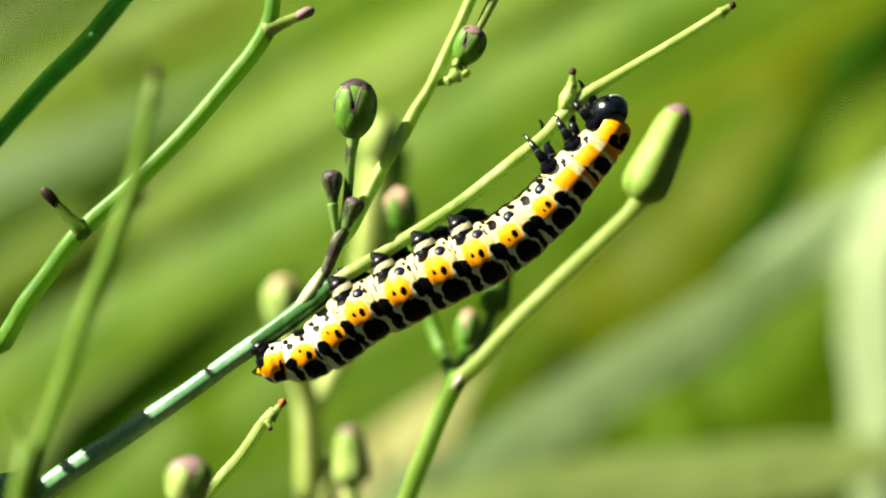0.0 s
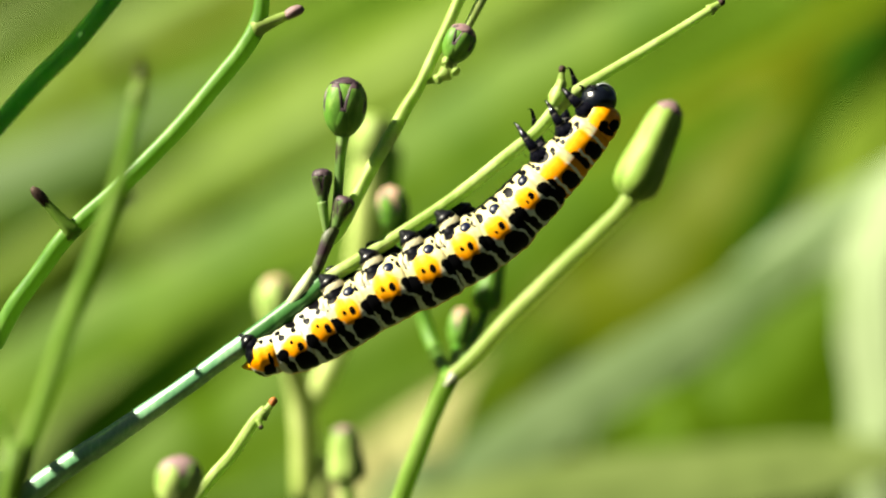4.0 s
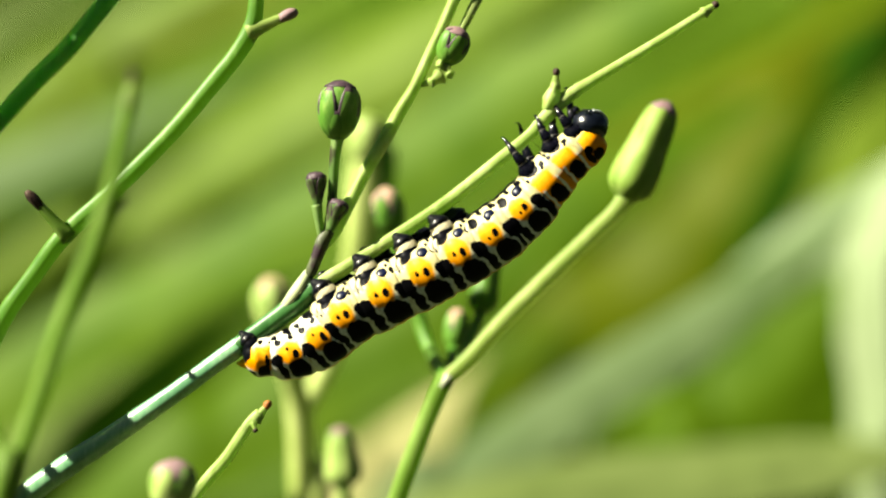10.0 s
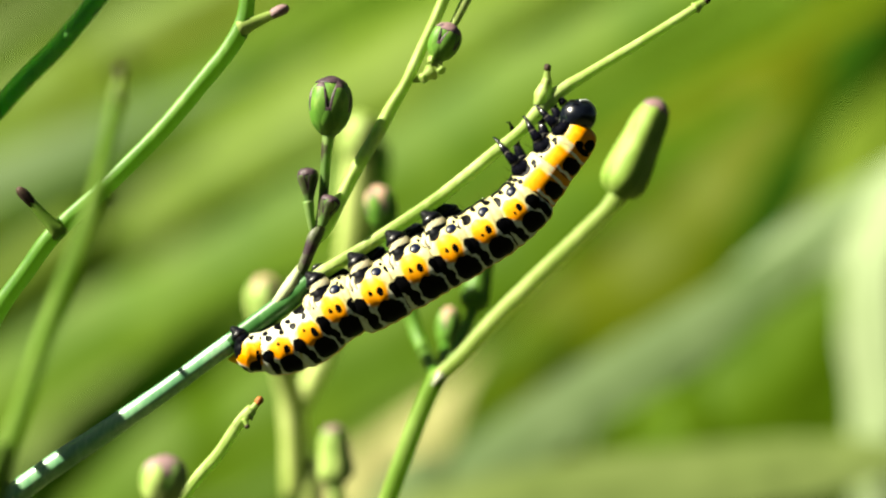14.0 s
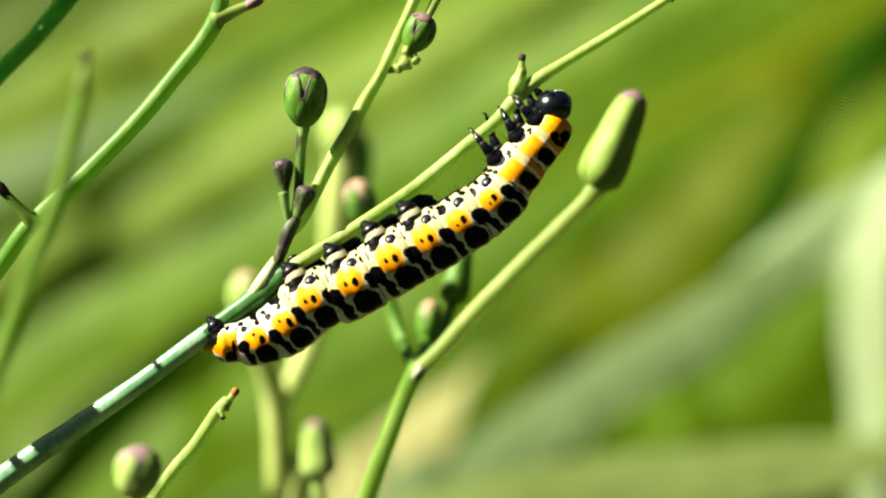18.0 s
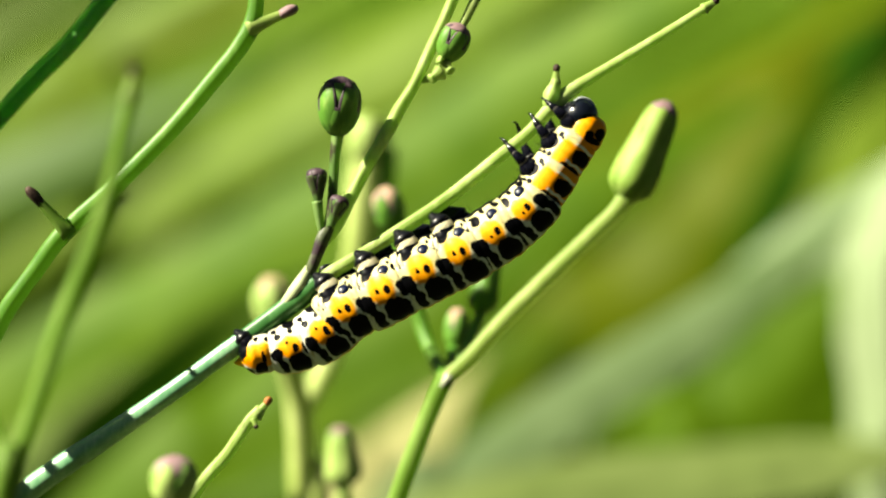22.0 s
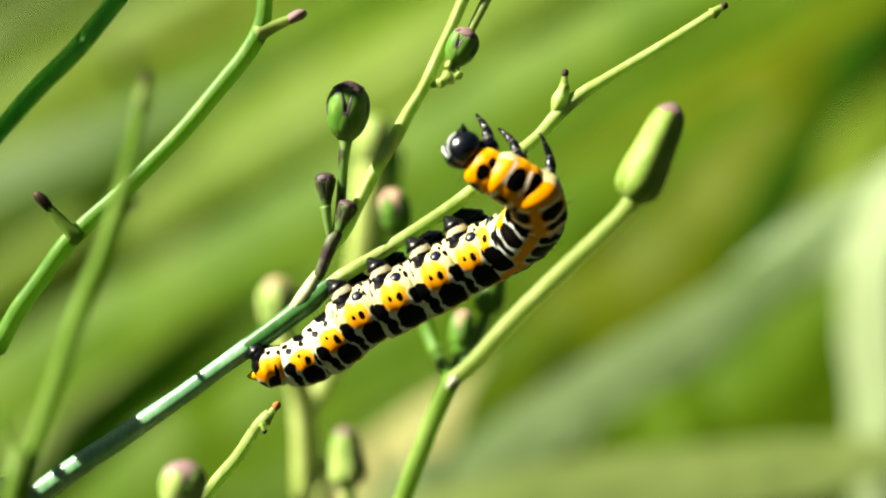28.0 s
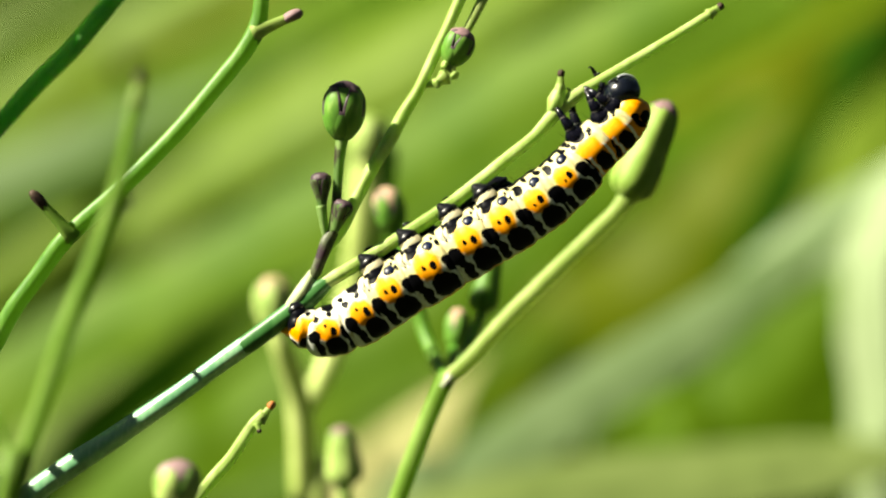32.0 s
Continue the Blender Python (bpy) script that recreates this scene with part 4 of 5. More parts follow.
def ring_mesh(radius, half, taper_rear=0.0, taper_front=0.0, flat=1.0, seed=0, rear=None, pitch=3.7):
    """A body ring about x (front +x), back +z; domed ends tuck under its neighbours. Millimetres."""
    bm = bmesh.new()
    layer = bm.loops.layers.uv.new("UVMap")
    nx, na = 30, 56
    rows = []
    for i in range(nx + 1):
        g = -math.pi / 2 + math.pi * i / nx
        s = math.sin(g)
        x = (half if s > 0 else rear or half) * s
        f = max(0.0, 1 - abs(s) ** (5.0 if s > 0 or not rear else 2.6)) ** 0.5
        f *= 1 - (taper_rear * max(0, -s) + taper_front * max(0, s))
        f *= 1 + 0.014 * math.cos(x * 5.2 + seed)
        row = []
        for k in range(na):
            a = 2 * math.pi * k / na
            bump = 1 + 0.02 * noise.noise(Vector((x * 0.9 + seed * 3.1, math.cos(a) * 1.6, math.sin(a) * 1.6)))
            side = 0.045 * math.exp(-((abs(math.sin(a)) - 0.97) / 0.10) ** 2)
            r = radius * f * (bump + side)
            row.append(bm.verts.new((x * 0.001, math.sin(a) * r * 0.001, -math.cos(a) * r * flat * 0.001)))
        rows.append(row)
    for i in range(nx):
        for k in range(na):
            k2 = (k + 1) % na
            f = bm.faces.new((rows[i][k], rows[i + 1][k], rows[i + 1][k2], rows[i][k2]))
            for loop, (ii, kk) in zip(f.loops, ((i, k), (i + 1, k), (i + 1, k + 1), (i, k + 1))):
                a = kk / na * 2
                s = math.sin(-math.pi / 2 + math.pi * ii / nx)
                x = (half if s > 0 else rear or half) * s
                loop[layer].uv = (a if a <= 1 else 2 - a, x / pitch + 0.5)
    bmesh.ops.remove_doubles(bm, verts=rows[0] + rows[-1], dist=1e-7)
    return bm


def leg_mesh(side, length=3.0, lean=0.0):
    """A jointed, clawed true leg: a stout base, then three horny pieces with pinched pale joints. Belly side is -z."""
    s = side
    joints = [(0, 0.0, 0.40, 0.80, 0), (0.0, s * 0.12, 0.05, 0.86, 0), (lean * 0.03, s * 0.25, -0.22, 0.80, 0), (lean * 0.08, s * 0.33, -0.42, 0.62, 0), (lean * 0.14, s * 0.40, -0.56, 0.46, 0), (lean * 0.17, s * 0.43, -0.62, 0.40, 1),
              (lean * 0.20, s * 0.46, -0.70, 0.43, 0), (lean * 0.30, s * 0.52, -1.0, 0.40, 0), (lean * 0.44, s * 0.52, -1.38, 0.31, 0), (lean * 0.47, s * 0.51, -1.44, 0.26, 1),
              (lean * 0.50, s * 0.50, -1.50, 0.29, 0), (lean * 0.66, s * 0.40, -1.85, 0.26, 0), (lean * 0.82, s * 0.29, -2.16, 0.19, 0), (lean * 0.85, s * 0.26, -2.22, 0.16, 1),
              (lean * 0.88, s * 0.24, -2.28, 0.18, 0), (lean * 1.02, s * 0.12, -2.58, 0.13, 0), (lean * 1.08, s * 0.0, -2.82, 0.08, 0), (lean * 0.98, -s * 0.1, -2.98, 0.02, 0)]
    k = length / 3.0
    bm = tube([(x * 0.001, y * 0.001 * k, z * 0.001 * k, r * 0.00118) for x, y, z, r, pale in joints], 12, 0.0, 1)
    bm.faces.ensure_lookup_table()
    for i, q in enumerate(joints[:-1]):
        if q[4]:
            for f in bm.faces[i * 12:i * 12 + 12]:
                f.material_index = 1
    return bm


def fold_mesh(radius, x):
    """Soft skin folds that run from the flank down to the belly along a seam, on both sides."""
    bm = bmesh.new()
    for s in (1, -1):
        for k, shift in enumerate((0.0, 0.45)):
            line = []
            for j in range(9):
                a = radians(36 + j * (5.5 if k else 4.2))
                bow = shift + 0.12 * math.sin(j * 0.9 + k)
                r = radius * (1.0 - 0.045 * abs(j - 4) / 4)
                line.append(((x + bow) * 0.001, s * math.sin(a) * r * 0.001, -math.cos(a) * r * 0.001, (0.06 + 0.17 * math.sin(math.pi * j / 8)) * 0.001))
            tube(line, 8, 0.0, k, True, bm)
    return bm


def wart_mesh(radius, angle, x, size):
    """A glossy raised black wart on the flank, both sides."""
    bm = bmesh.new()
    for s in (1, -1):
        a = radians(angle)
        out = Vector((0, s * math.sin(a), -math.cos(a)))
        foot = Vector((x, out.y * radius * 1.0, out.z * radius)) * 0.001
        m = along(foot, foot + out)
        rows = []
        for z, r in ((-0.25, 1.0), (0.1, 0.94), (0.22, 0.72), (0.30, 0.40), (0.33, 0.10)):
            rows.append([bm.verts.new(m @ Vector((math.cos(g * 0.5236) * r * size, math.sin(g * 0.5236) * r * size, z * size)) ) for g in range(12)])
        for r0, r1 in zip(rows, rows[1:]):
            for k in range(12):
                bm.faces.new((r0[k], r0[(k + 1) % 12], r1[(k + 1) % 12], r1[k]))
        bm.faces.new(rows[-1])
    return bm


def proleg_mesh(side):
    """A fleshy clasping foot: pale base, then the black horny shield and the hooked sole."""
    s = side
    bm = bmesh.new()
    line = [(-0.1, -s * 0.1, 1.4, 1.05), (-0.1, s * 0.05, 0.7, 1.0), (0.0, s * 0.12, 0.25, 0.84), (0.05, s * 0.15, -0.05, 0.80), (0.03, s * 0.15, -0.28, 0.76), (0.0, s * 0.14, -0.40, 0.72), (-0.02, s * 0.12, -0.52, 0.80), (-0.06, s * 0.10, -0.68, 0.77),
            (-0.12, s * 0.02, -0.95, 0.58), (-0.22, -s * 0.08, -1.25, 0.38), (-0.34, -s * 0.20, -1.52, 0.22), (-0.40, -s * 0.24, -1.62, 0.08)]
    tube([(x * 0.001, y * 0.001, z * 0.001, r * 0.001) for x, y, z, r in curve(line, 3)], 16, 0.04, 2, True, bm)
    for f in bm.faces:
        z = f.calc_center_median().z
        f.material_index = 1 if z < -0.0004 or z > 0.0001 else 0
    return bm


def head_mesh():
    """The head capsule: two rounded lobes with a groove between; face towards +x and down."""
    bm = bmesh.new()
    bmesh.ops.create_uvsphere(bm, u_segments=40, v_segments=26, radius=1.0)
    for v in bm.verts:
        x, y, z = v.co
        groove = math.exp(-(y / 0.16) ** 2) * (0.10 if z > -0.2 else 0.03)
        k = 1 - groove
        v.co = Vector((x * 1.56 * k + 0.2, y * 1.85 * k, z * 1.76 * k * (1.0 if z > 0 else 0.92))) * 0.001
    return bm


worm = tagged(new("caterpillar"), "black, white and orange spotted caterpillar clinging under the stem", "caterpillar")
worm.location = mm(0, 0, 0)
# name, radius, half length, skin, taper rear, taper front
RINGS = [
    ("tail_ring", 1.85, 2.3, SKIN_TAIL, 0.25, 0.0), ("abdominal_ring", 2.35, 2.5, SKIN_REAR, 0.16, 0.0), ("abdominal_ring", 2.7, 2.7, SKIN_REAR, 0.06, 0.0),
    ("abdominal_ring", 2.85, 2.9, SKIN_BELLY, 0, 0), ("abdominal_ring", 2.95, 3.1, SKIN_BELLY, 0, 0), ("abdominal_ring", 2.98, 3.1, SKIN_BELLY, 0, 0),
    ("abdominal_ring", 2.93, 3.1, SKIN_BELLY, 0, 0), ("abdominal_ring", 2.78, 3.1, SKIN_FRONT, 0, 0), ("abdominal_ring", 2.60, 3.15, SKIN_FRONT, 0, 0),
    ("thoracic_ring", 2.34, 2.95, SKIN_CHEST, 0, 0), ("thoracic_ring", 2.16, 2.9, SKIN_CHEST, 0, 0.06), ("thoracic_ring", 1.90, 1.55, SKIN_NECK, 0, 0.12)]
rings = []


def bristles(radius, seed):
    """A few stiff fine hairs standing on a ring."""
    rnd = random.Random(seed)
    bm = bmesh.new()
    for _ in range(9):
        a = rnd.uniform(-1.9, 1.9)
        x = rnd.uniform(-1.4, 1.4)
        out = Vector((rnd.uniform(-0.3, 0.3), math.sin(a), -math.cos(a))).normalized()
        foot = Vector((x, math.sin(a) * radius * 0.98, -math.cos(a) * radius * 0.98))
        n = rnd.uniform(0.7, 1.3)
        tube([(*(foot * 0.001), 0.000022), (*((foot + out * n * 0.6) * 0.001), 0.000014), (*((foot + out * n + Vector((0.1, 0, 0))) * 0.001), 0.000005)], 5, 0, 0, True, bm)
    return bm


for i, (name, radius, half, skin, tr, tf) in enumerate(RINGS):
    ring = part(name, ring_mesh(radius, half, tr, tf, 1.0, i, {0: 1.25, 11: 2.4}.get(i), PITCHES[i]), skin, worm)
    rings.append(ring)
    part("bristles", bristles(radius, i), BLACK_SOFT, ring, "fine dark hairs")
    if 3 <= i <= 8:
        part("skin_fold", fold_mesh(radius, -1.75), WHITE_SKIN, ring, "soft pale skin folds")
        part("wart", wart_mesh(radius, 56, 0.85, 0.00056), BLUE_BLACK, ring, "glossy blue-black wart")
    if 3 <= i <= 6:
        for s in (1, -1):
            # Far prolegs are widened and all black, partly standing for belly shadow.
            part("proleg", proleg_mesh(s), [WHITE_SKIN if s > 0 else BLACK_SOFT, BLACK], ring, "black clasping proleg", pose(-0.0002 if s > 0 else 0.0009, s * 0.0011, -radius * 0.00080 - 0.0003) @ Matrix.Diagonal((1.3, 1.15, 1.08, 1) if s > 0 else (2.1, 1.3, 1.3, 1)))
    if 9 <= i <= 11:
        for s in (1, -1):
            part("leg", leg_mesh(s, 3.9 if i == 9 else 3.2, (0.7 if i == 9 else 0.9) + (0 if s > 0 else 1.3)), [BLACK_SOFT, JOINT], ring, "glossy black jointed leg", pose(0.0002 if s > 0 else 0.0008, s * 0.0008, -radius * 0.00078))
    if i == 0:
        for s in (1, -1):
            part("proleg", proleg_mesh(s), [BLACK, BLACK], ring, "black anal clasper", pose(-0.0004 if s > 0 else 0.0002, s * 0.0006, -0.0010, 0, 22, 0) @ Matrix.Diagonal((1.05, 1.05, 1.0, 1)))
        flap = [(-0.0019, 0, 0.0004, 0.00008), (-0.0015, 0, 0.00045, 0.00034), (-0.0009, 0, 0.0004, 0.0007), (0.0, 0, 0.0002, 0.0011)]
        part("anal_flap", tube(curve(flap, 4), 14), ORANGE_SKIN, ring, "pointed orange tail flap")
head = part("head", head_mesh(), BLACK_HEAD, worm, "glossy black head with white lines")
for s in (1, -1):
    line = [(0.0004, s * 0.0002, 0.00176, 0.00010), (0.00095, s * 0.00034, 0.00146, 0.00015), (0.00136, s * 0.0007, 0.00080, 0.00015), (0.00132, s * 0.0012, 0.0001, 0.00011)]
    part("white_line", tube([(q[0] * 1.03 + 0.0002, q[1] * 0.98, q[2] * 0.915, q[3] * 0.8) for q in curve(line, 5)], 8), HEAD_WHITE, head, "white line on the face")
    part("mandible", lathe([(0, 0.00038), (0.0003, 0.00034), (0.0006, 0.00018), (0.0007, 0.00006)], 10), BLACK_SOFT, head, "", pose(0.0012, s * 0.00035, -0.0013, 0, 140, 0))
    part("antenna", tube([(0.0014, s * 0.0008, -0.0011, 0.00012), (0.0016, s * 0.00082, -0.0014, 0.00009), (0.0017, s * 0.0008, -0.0016, 0.00004)], 8), BLACK_SOFT, head)
    for k in range(5):
        g = radians(-50 + k * 32)
        eye = lathe([(0, 0.00013), (0.00006, 0.00011), (0.0001, 0.00004)], 8)
        part("eye", eye, BLACK, head, "", along((0.00125 + 0.0002 * math.cos(g), s * 0.00148, -0.0005 + 0.00035 * math.sin(g)), (0.0015, s * 0.0030, -0.0006)))


# ---- what moves ----
def sway(dx, dz, lean, root):
    """Where a stalk rooted at root stands when the wind has moved its top by dx, dz millimetres and leant it by degrees."""
    mid = Matrix.Translation(mm(0, 0, 0))
    return mid @ pose(dx * 0.001, 0, dz * 0.001, 0, lean, 0) @ mid.inverted() @ Matrix.Translation(root)


FRONT_WIND = [
    (0, 1.01, -0.06, 0.29), (0.5, 1.09, -0.05, 0.19), (1, 0.97, -0.15, 0.27), (1.5, 1.10, -0.17, 0.34), (2, 0.76, -0.29, 0.25),
    (2.5, 0.23, 0.03, 0.10), (3, 0.15, 0.14, 0.03), (3.5, 0.15, 0.12, 0.05), (5.5, 0.00, 0.15, 0.00), (6, -0.03, 0.17, -0.04),
    (6.5, 0.01, 0.07, 0.03), (7, 0.23, 0.08, 0.04), (7.5, 0.18, 0.08, 0.02), (8, -0.16, 0.01, -0.02), (8.5, -0.23, 0.05, 0.04),
    (9, 0.00, -0.00, 0.00), (9.5, 0.07, -0.07, 0.05), (10, -0.36, -0.14, -0.02), (10.5, -0.74, -0.06, -0.06), (11, -0.80, -0.06, -0.05),
    (11.5, -0.63, -0.05, 0.02), (12, -0.83, -0.01, -0.12), (12.5, -1.09, 0.13, -0.13), (13, -0.95, 0.18, -0.10), (13.5, -0.55, 0.27, -0.05),
    (14, -1.11, 0.23, -0.12), (14.5, -2.39, 0.11, -0.32), (16.5, -3.35, 0.65, -0.23), (17, -3.88, 1.07, -0.49), (17.5, -3.90, 1.24, -0.75),
    (18, -3.29, 1.08, -0.38), (18.5, -3.22, 0.81, -0.65), (19, -2.52, 0.67, -0.47), (19.5, -1.42, 0.49, -0.36), (20, -0.89, 0.32, -0.21),
    (20.5, -0.72, 0.29, -0.18), (21, -0.38, 0.20, -0.06), (21.5, -0.30, 0.20, -0.06), (22, -0.32, 0.20, -0.06), (22.5, -0.46, 0.12, -0.07),
    (23, -0.55, 0.16, -0.06), (23.5, -0.77, 0.19, -0.14), (24, -0.87, 0.18, -0.19), (24.5, -0.56, 0.21, -0.17), (25, 0.25, 0.05, -0.01),
    (25.5, 0.70, 0.02, 0.04), (27.5, 0.75, -0.54, 0.12), (28, 0.43, -0.23, -0.05), (28.5, 0.40, -0.36, -0.05), (29, 0.19, -0.53, -0.07),
    (29.5, -0.21, -0.19, 0.22), (30, -0.20, -0.15, 0.19), (30.5, -0.07, -0.20, -0.06), (31, -0.00, -0.07, 0.07), (31.5, -0.09, -0.25, 0.19),
    (32, 0.03, -0.23, 0.13),
]
BACK_WIND = [
    (0, 0.89, -0.01, 0.41), (0.5, 0.91, -0.06, 0.01), (1, 0.87, -0.11, 0.15), (1.5, 0.71, 0.02, 0.08), (2, 0.60, -0.16, 0.03),
    (2.5, 0.28, 0.06, 0.16), (3, 0.09, 0.16, -0.08), (3.5, 0.12, 0.16, -0.05), (5.5, -0.01, 0.17, -0.09), (6, 0.02, 0.23, 0.01),
    (6.5, -0.01, 0.16, -0.14), (7, 0.24, 0.08, 0.01), (7.5, 0.08, 0.09, -0.10), (8, -0.30, 0.11, -0.39), (8.5, -0.20, 0.10, -0.24),
    (9, 0.00, -0.00, 0.00), (9.5, 0.00, -0.09, 0.03), (10, -0.37, 0.06, -0.28), (10.5, -0.71, 0.06, -0.21), (11, -0.80, -0.01, -0.07),
    (11.5, -0.61, 0.17, -0.23), (12, -0.78, 0.16, -0.28), (12.5, -1.02, 0.35, -0.53), (13, -0.99, 0.32, -0.42), (13.5, -0.36, 0.32, -0.17),
    (14, -1.14, 0.26, -0.27), (14.5, -1.91, 0.50, -1.23), (16.5, -3.33, 1.01, -0.90), (17, -3.85, 1.01, -1.10), (17.5, -3.83, 1.11, -1.50),
    (18, -3.20, 0.89, -0.70), (18.5, -3.07, 0.90, -1.44), (19, -3.00, 0.70, -1.50), (19.5, -1.37, 0.49, -0.76), (20, -0.86, 0.31, -0.62),
    (20.5, -0.65, 0.29, -0.32), (21, -0.40, 0.18, -0.16), (21.5, -0.30, 0.16, -0.17), (22, -0.34, 0.10, -0.22), (22.5, -0.38, 0.09, -0.32),
    (23, -0.50, 0.09, -0.21), (23.5, -0.86, 0.18, -0.54), (24, -0.84, 0.19, -0.73), (24.5, -0.50, 0.16, -0.14), (25, 0.17, 0.01, 0.02),
    (25.5, 0.57, -0.25, 0.20), (27.5, 0.33, -0.59, 0.16), (28, 0.25, -0.09, 0.00), (28.5, 0.04, -0.24, -0.24), (29, -0.28, -0.19, -0.40),
    (29.5, -0.44, 0.10, -0.37), (30, -0.33, 0.16, 0.01), (30.5, -0.36, 0.02, -0.36), (31, -0.18, 0.11, 0.05), (31.5, -0.35, 0.04, -0.14),
    (32, -0.26, 0.08, -0.25),
]
NEAR_WIND = [(t, dx * 1.12, dz * 1.12, lean) for t, dx, dz, lean in FRONT_WIND]
CRAWL = []


def crawl(t, *centres):
    """The middle of each ring from tail to head at t: (x, y, z, roll), millimetres and degrees in the stalk's space."""
    CRAWL.append((t, centres))


crawl(0, (-16.25, 0.00, -10.20, 0), (-13.18, 0.00, -9.47, 0), (-10.50, 0.00, -7.72, 0), (-8.28, 0.00, -5.87, 0), (-4.74, 0.00, -4.00, 0), (-1.22, 0.00, -2.17, 0), (2.10, 0.00, -0.64, 0), (5.07, 0.00, 1.07, 0), (8.07, 0.00, 3.62, 0), (9.89, 0.00, 5.89, 0), (11.79, 0.00, 8.03, 0), (13.77, 0.00, 10.47, 0), (13.76, 0.00, 12.14, 0))
crawl(1.1, (-16.25, 0.00, -10.20, 0), (-13.18, 0.00, -9.47, 0), (-10.51, 0.00, -7.72, 0), (-8.28, 0.00, -5.87, 0), (-4.74, 0.00, -4.00, 0), (-1.23, 0.00, -2.17, 0), (2.10, 0.00, -0.64, 0), (5.07, 0.00, 1.07, 0), (8.07, 0.00, 3.62, 0), (9.89, 0.00, 5.88, 0), (11.79, 0.00, 8.03, 0), (13.77, 0.00, 10.47, 0), (13.76, 0.00, 12.13, 0))
crawl(1.5, (-14.89, 0.00, -11.21, 0), (-12.76, 0.00, -10.35, 0), (-10.64, 0.00, -7.78, 0), (-8.35, 0.00, -5.76, 0), (-4.82, 0.00, -3.70, 0), (-1.31, 0.00, -1.97, 0), (2.02, 0.00, -0.33, 0), (4.98, 0.00, 1.44, 0), (7.78, 0.00, 3.93, 0), (9.68, 0.00, 6.24, 0), (11.68, 0.00, 8.33, 0), (13.74, 0.00, 10.62, -10), (13.15, 0.00, 12.85, -25))
crawl(1.7, (-15.18, 0.00, -10.80, 8), (-12.84, 0.00, -10.04, 8), (-10.78, 0.00, -7.53, 8), (-8.48, 0.00, -5.86, 8), (-5.09, 0.00, -3.69, 8), (-1.38, 0.00, -1.86, 8), (1.86, 0.00, -0.06, 10), (4.72, 0.00, 1.80, 14), (7.44, 0.00, 4.45, 20), (9.49, 0.00, 6.68, 24), (11.15, 0.00, 9.13, 26), (11.65, 0.00, 11.68, 28), (10.66, 0.00, 13.44, 28))
crawl(1.9, (-15.19, 0.00, -10.79, 8), (-12.84, 0.00, -10.03, 8), (-10.78, 0.00, -7.53, 8), (-8.48, 0.00, -5.85, 8), (-5.09, 0.00, -3.69, 8), (-1.38, 0.00, -1.86, 8), (1.86, 0.00, -0.07, 10), (4.72, 0.00, 1.80, 14), (7.44, 0.00, 4.44, 20), (9.50, 0.00, 6.68, 24), (11.16, 0.00, 9.12, 26), (11.65, 0.00, 11.67, 28), (10.67, 0.00, 13.43, 28))
crawl(2, (-14.61, 0.00, -10.71, 10), (-12.89, 0.00, -10.45, 10), (-10.82, 0.00, -7.74, 10), (-8.62, 0.00, -6.06, 10), (-5.33, 0.00, -3.60, 10), (-1.37, 0.00, -1.62, 12), (1.76, 0.00, 0.27, 14), (4.72, 0.00, 2.19, 18), (7.35, 0.00, 4.88, 22), (9.40, 0.00, 7.31, 24), (11.21, 0.00, 9.70, 24), (13.07, 0.00, 11.91, 20), (14.01, 0.00, 13.62, 10))
crawl(2.1, (-16.11, 0.00, -9.41, 0), (-13.15, 0.00, -8.63, 0), (-10.79, 0.00, -7.26, 0), (-8.49, 0.00, -5.79, 0), (-5.19, 0.00, -3.68, 0), (-1.52, 0.00, -2.05, 0), (1.78, 0.00, 0.05, 0), (4.68, 0.00, 2.00, 0), (7.51, 0.00, 4.67, 0), (10.07, 0.00, 7.23, 0), (12.39, 0.00, 9.69, 0), (14.44, 0.00, 11.98, 0), (15.43, 0.00, 13.55, 0))
crawl(2.4, (-16.34, 0.00, -9.78, 0), (-13.08, 0.00, -8.86, 0), (-10.57, 0.00, -7.34, 0), (-8.27, 0.00, -5.88, 0), (-4.87, 0.00, -3.82, 0), (-1.29, 0.00, -2.20, 0), (2.06, 0.00, -0.21, 0), (4.82, 0.00, 1.54, 0), (7.46, 0.00, 4.17, 0), (9.77, 0.00, 6.67, 0), (11.89, 0.00, 9.13, 0), (13.78, 0.00, 11.45, 0), (13.67, 0.00, 12.92, 0))
crawl(3, (-16.36, 0.00, -9.76, 0), (-13.09, 0.00, -8.83, 0), (-10.58, 0.00, -7.32, 0), (-8.28, 0.00, -5.86, 0), (-4.87, 0.00, -3.81, 0), (-1.30, 0.00, -2.19, 0), (2.06, 0.00, -0.21, 0), (4.82, 0.00, 1.54, 0), (7.47, 0.00, 4.16, 0), (9.78, 0.00, 6.66, 0), (11.91, 0.00, 9.11, 0), (13.80, 0.00, 11.43, 0), (13.69, 0.00, 12.90, 0))
crawl(6.9, (-16.36, 0.00, -9.76, 0), (-13.09, 0.00, -8.83, 0), (-10.58, 0.00, -7.32, 0), (-8.28, 0.00, -5.87, 0), (-4.87, 0.00, -3.81, 0), (-1.30, 0.00, -2.19, 0), (2.06, 0.00, -0.21, 0), (4.82, 0.00, 1.54, 0), (7.47, 0.00, 4.16, 0), (9.78, 0.00, 6.66, 0), (11.91, 0.00, 9.11, 0), (13.80, 0.00, 11.43, 0), (13.69, 0.00, 12.90, 0))
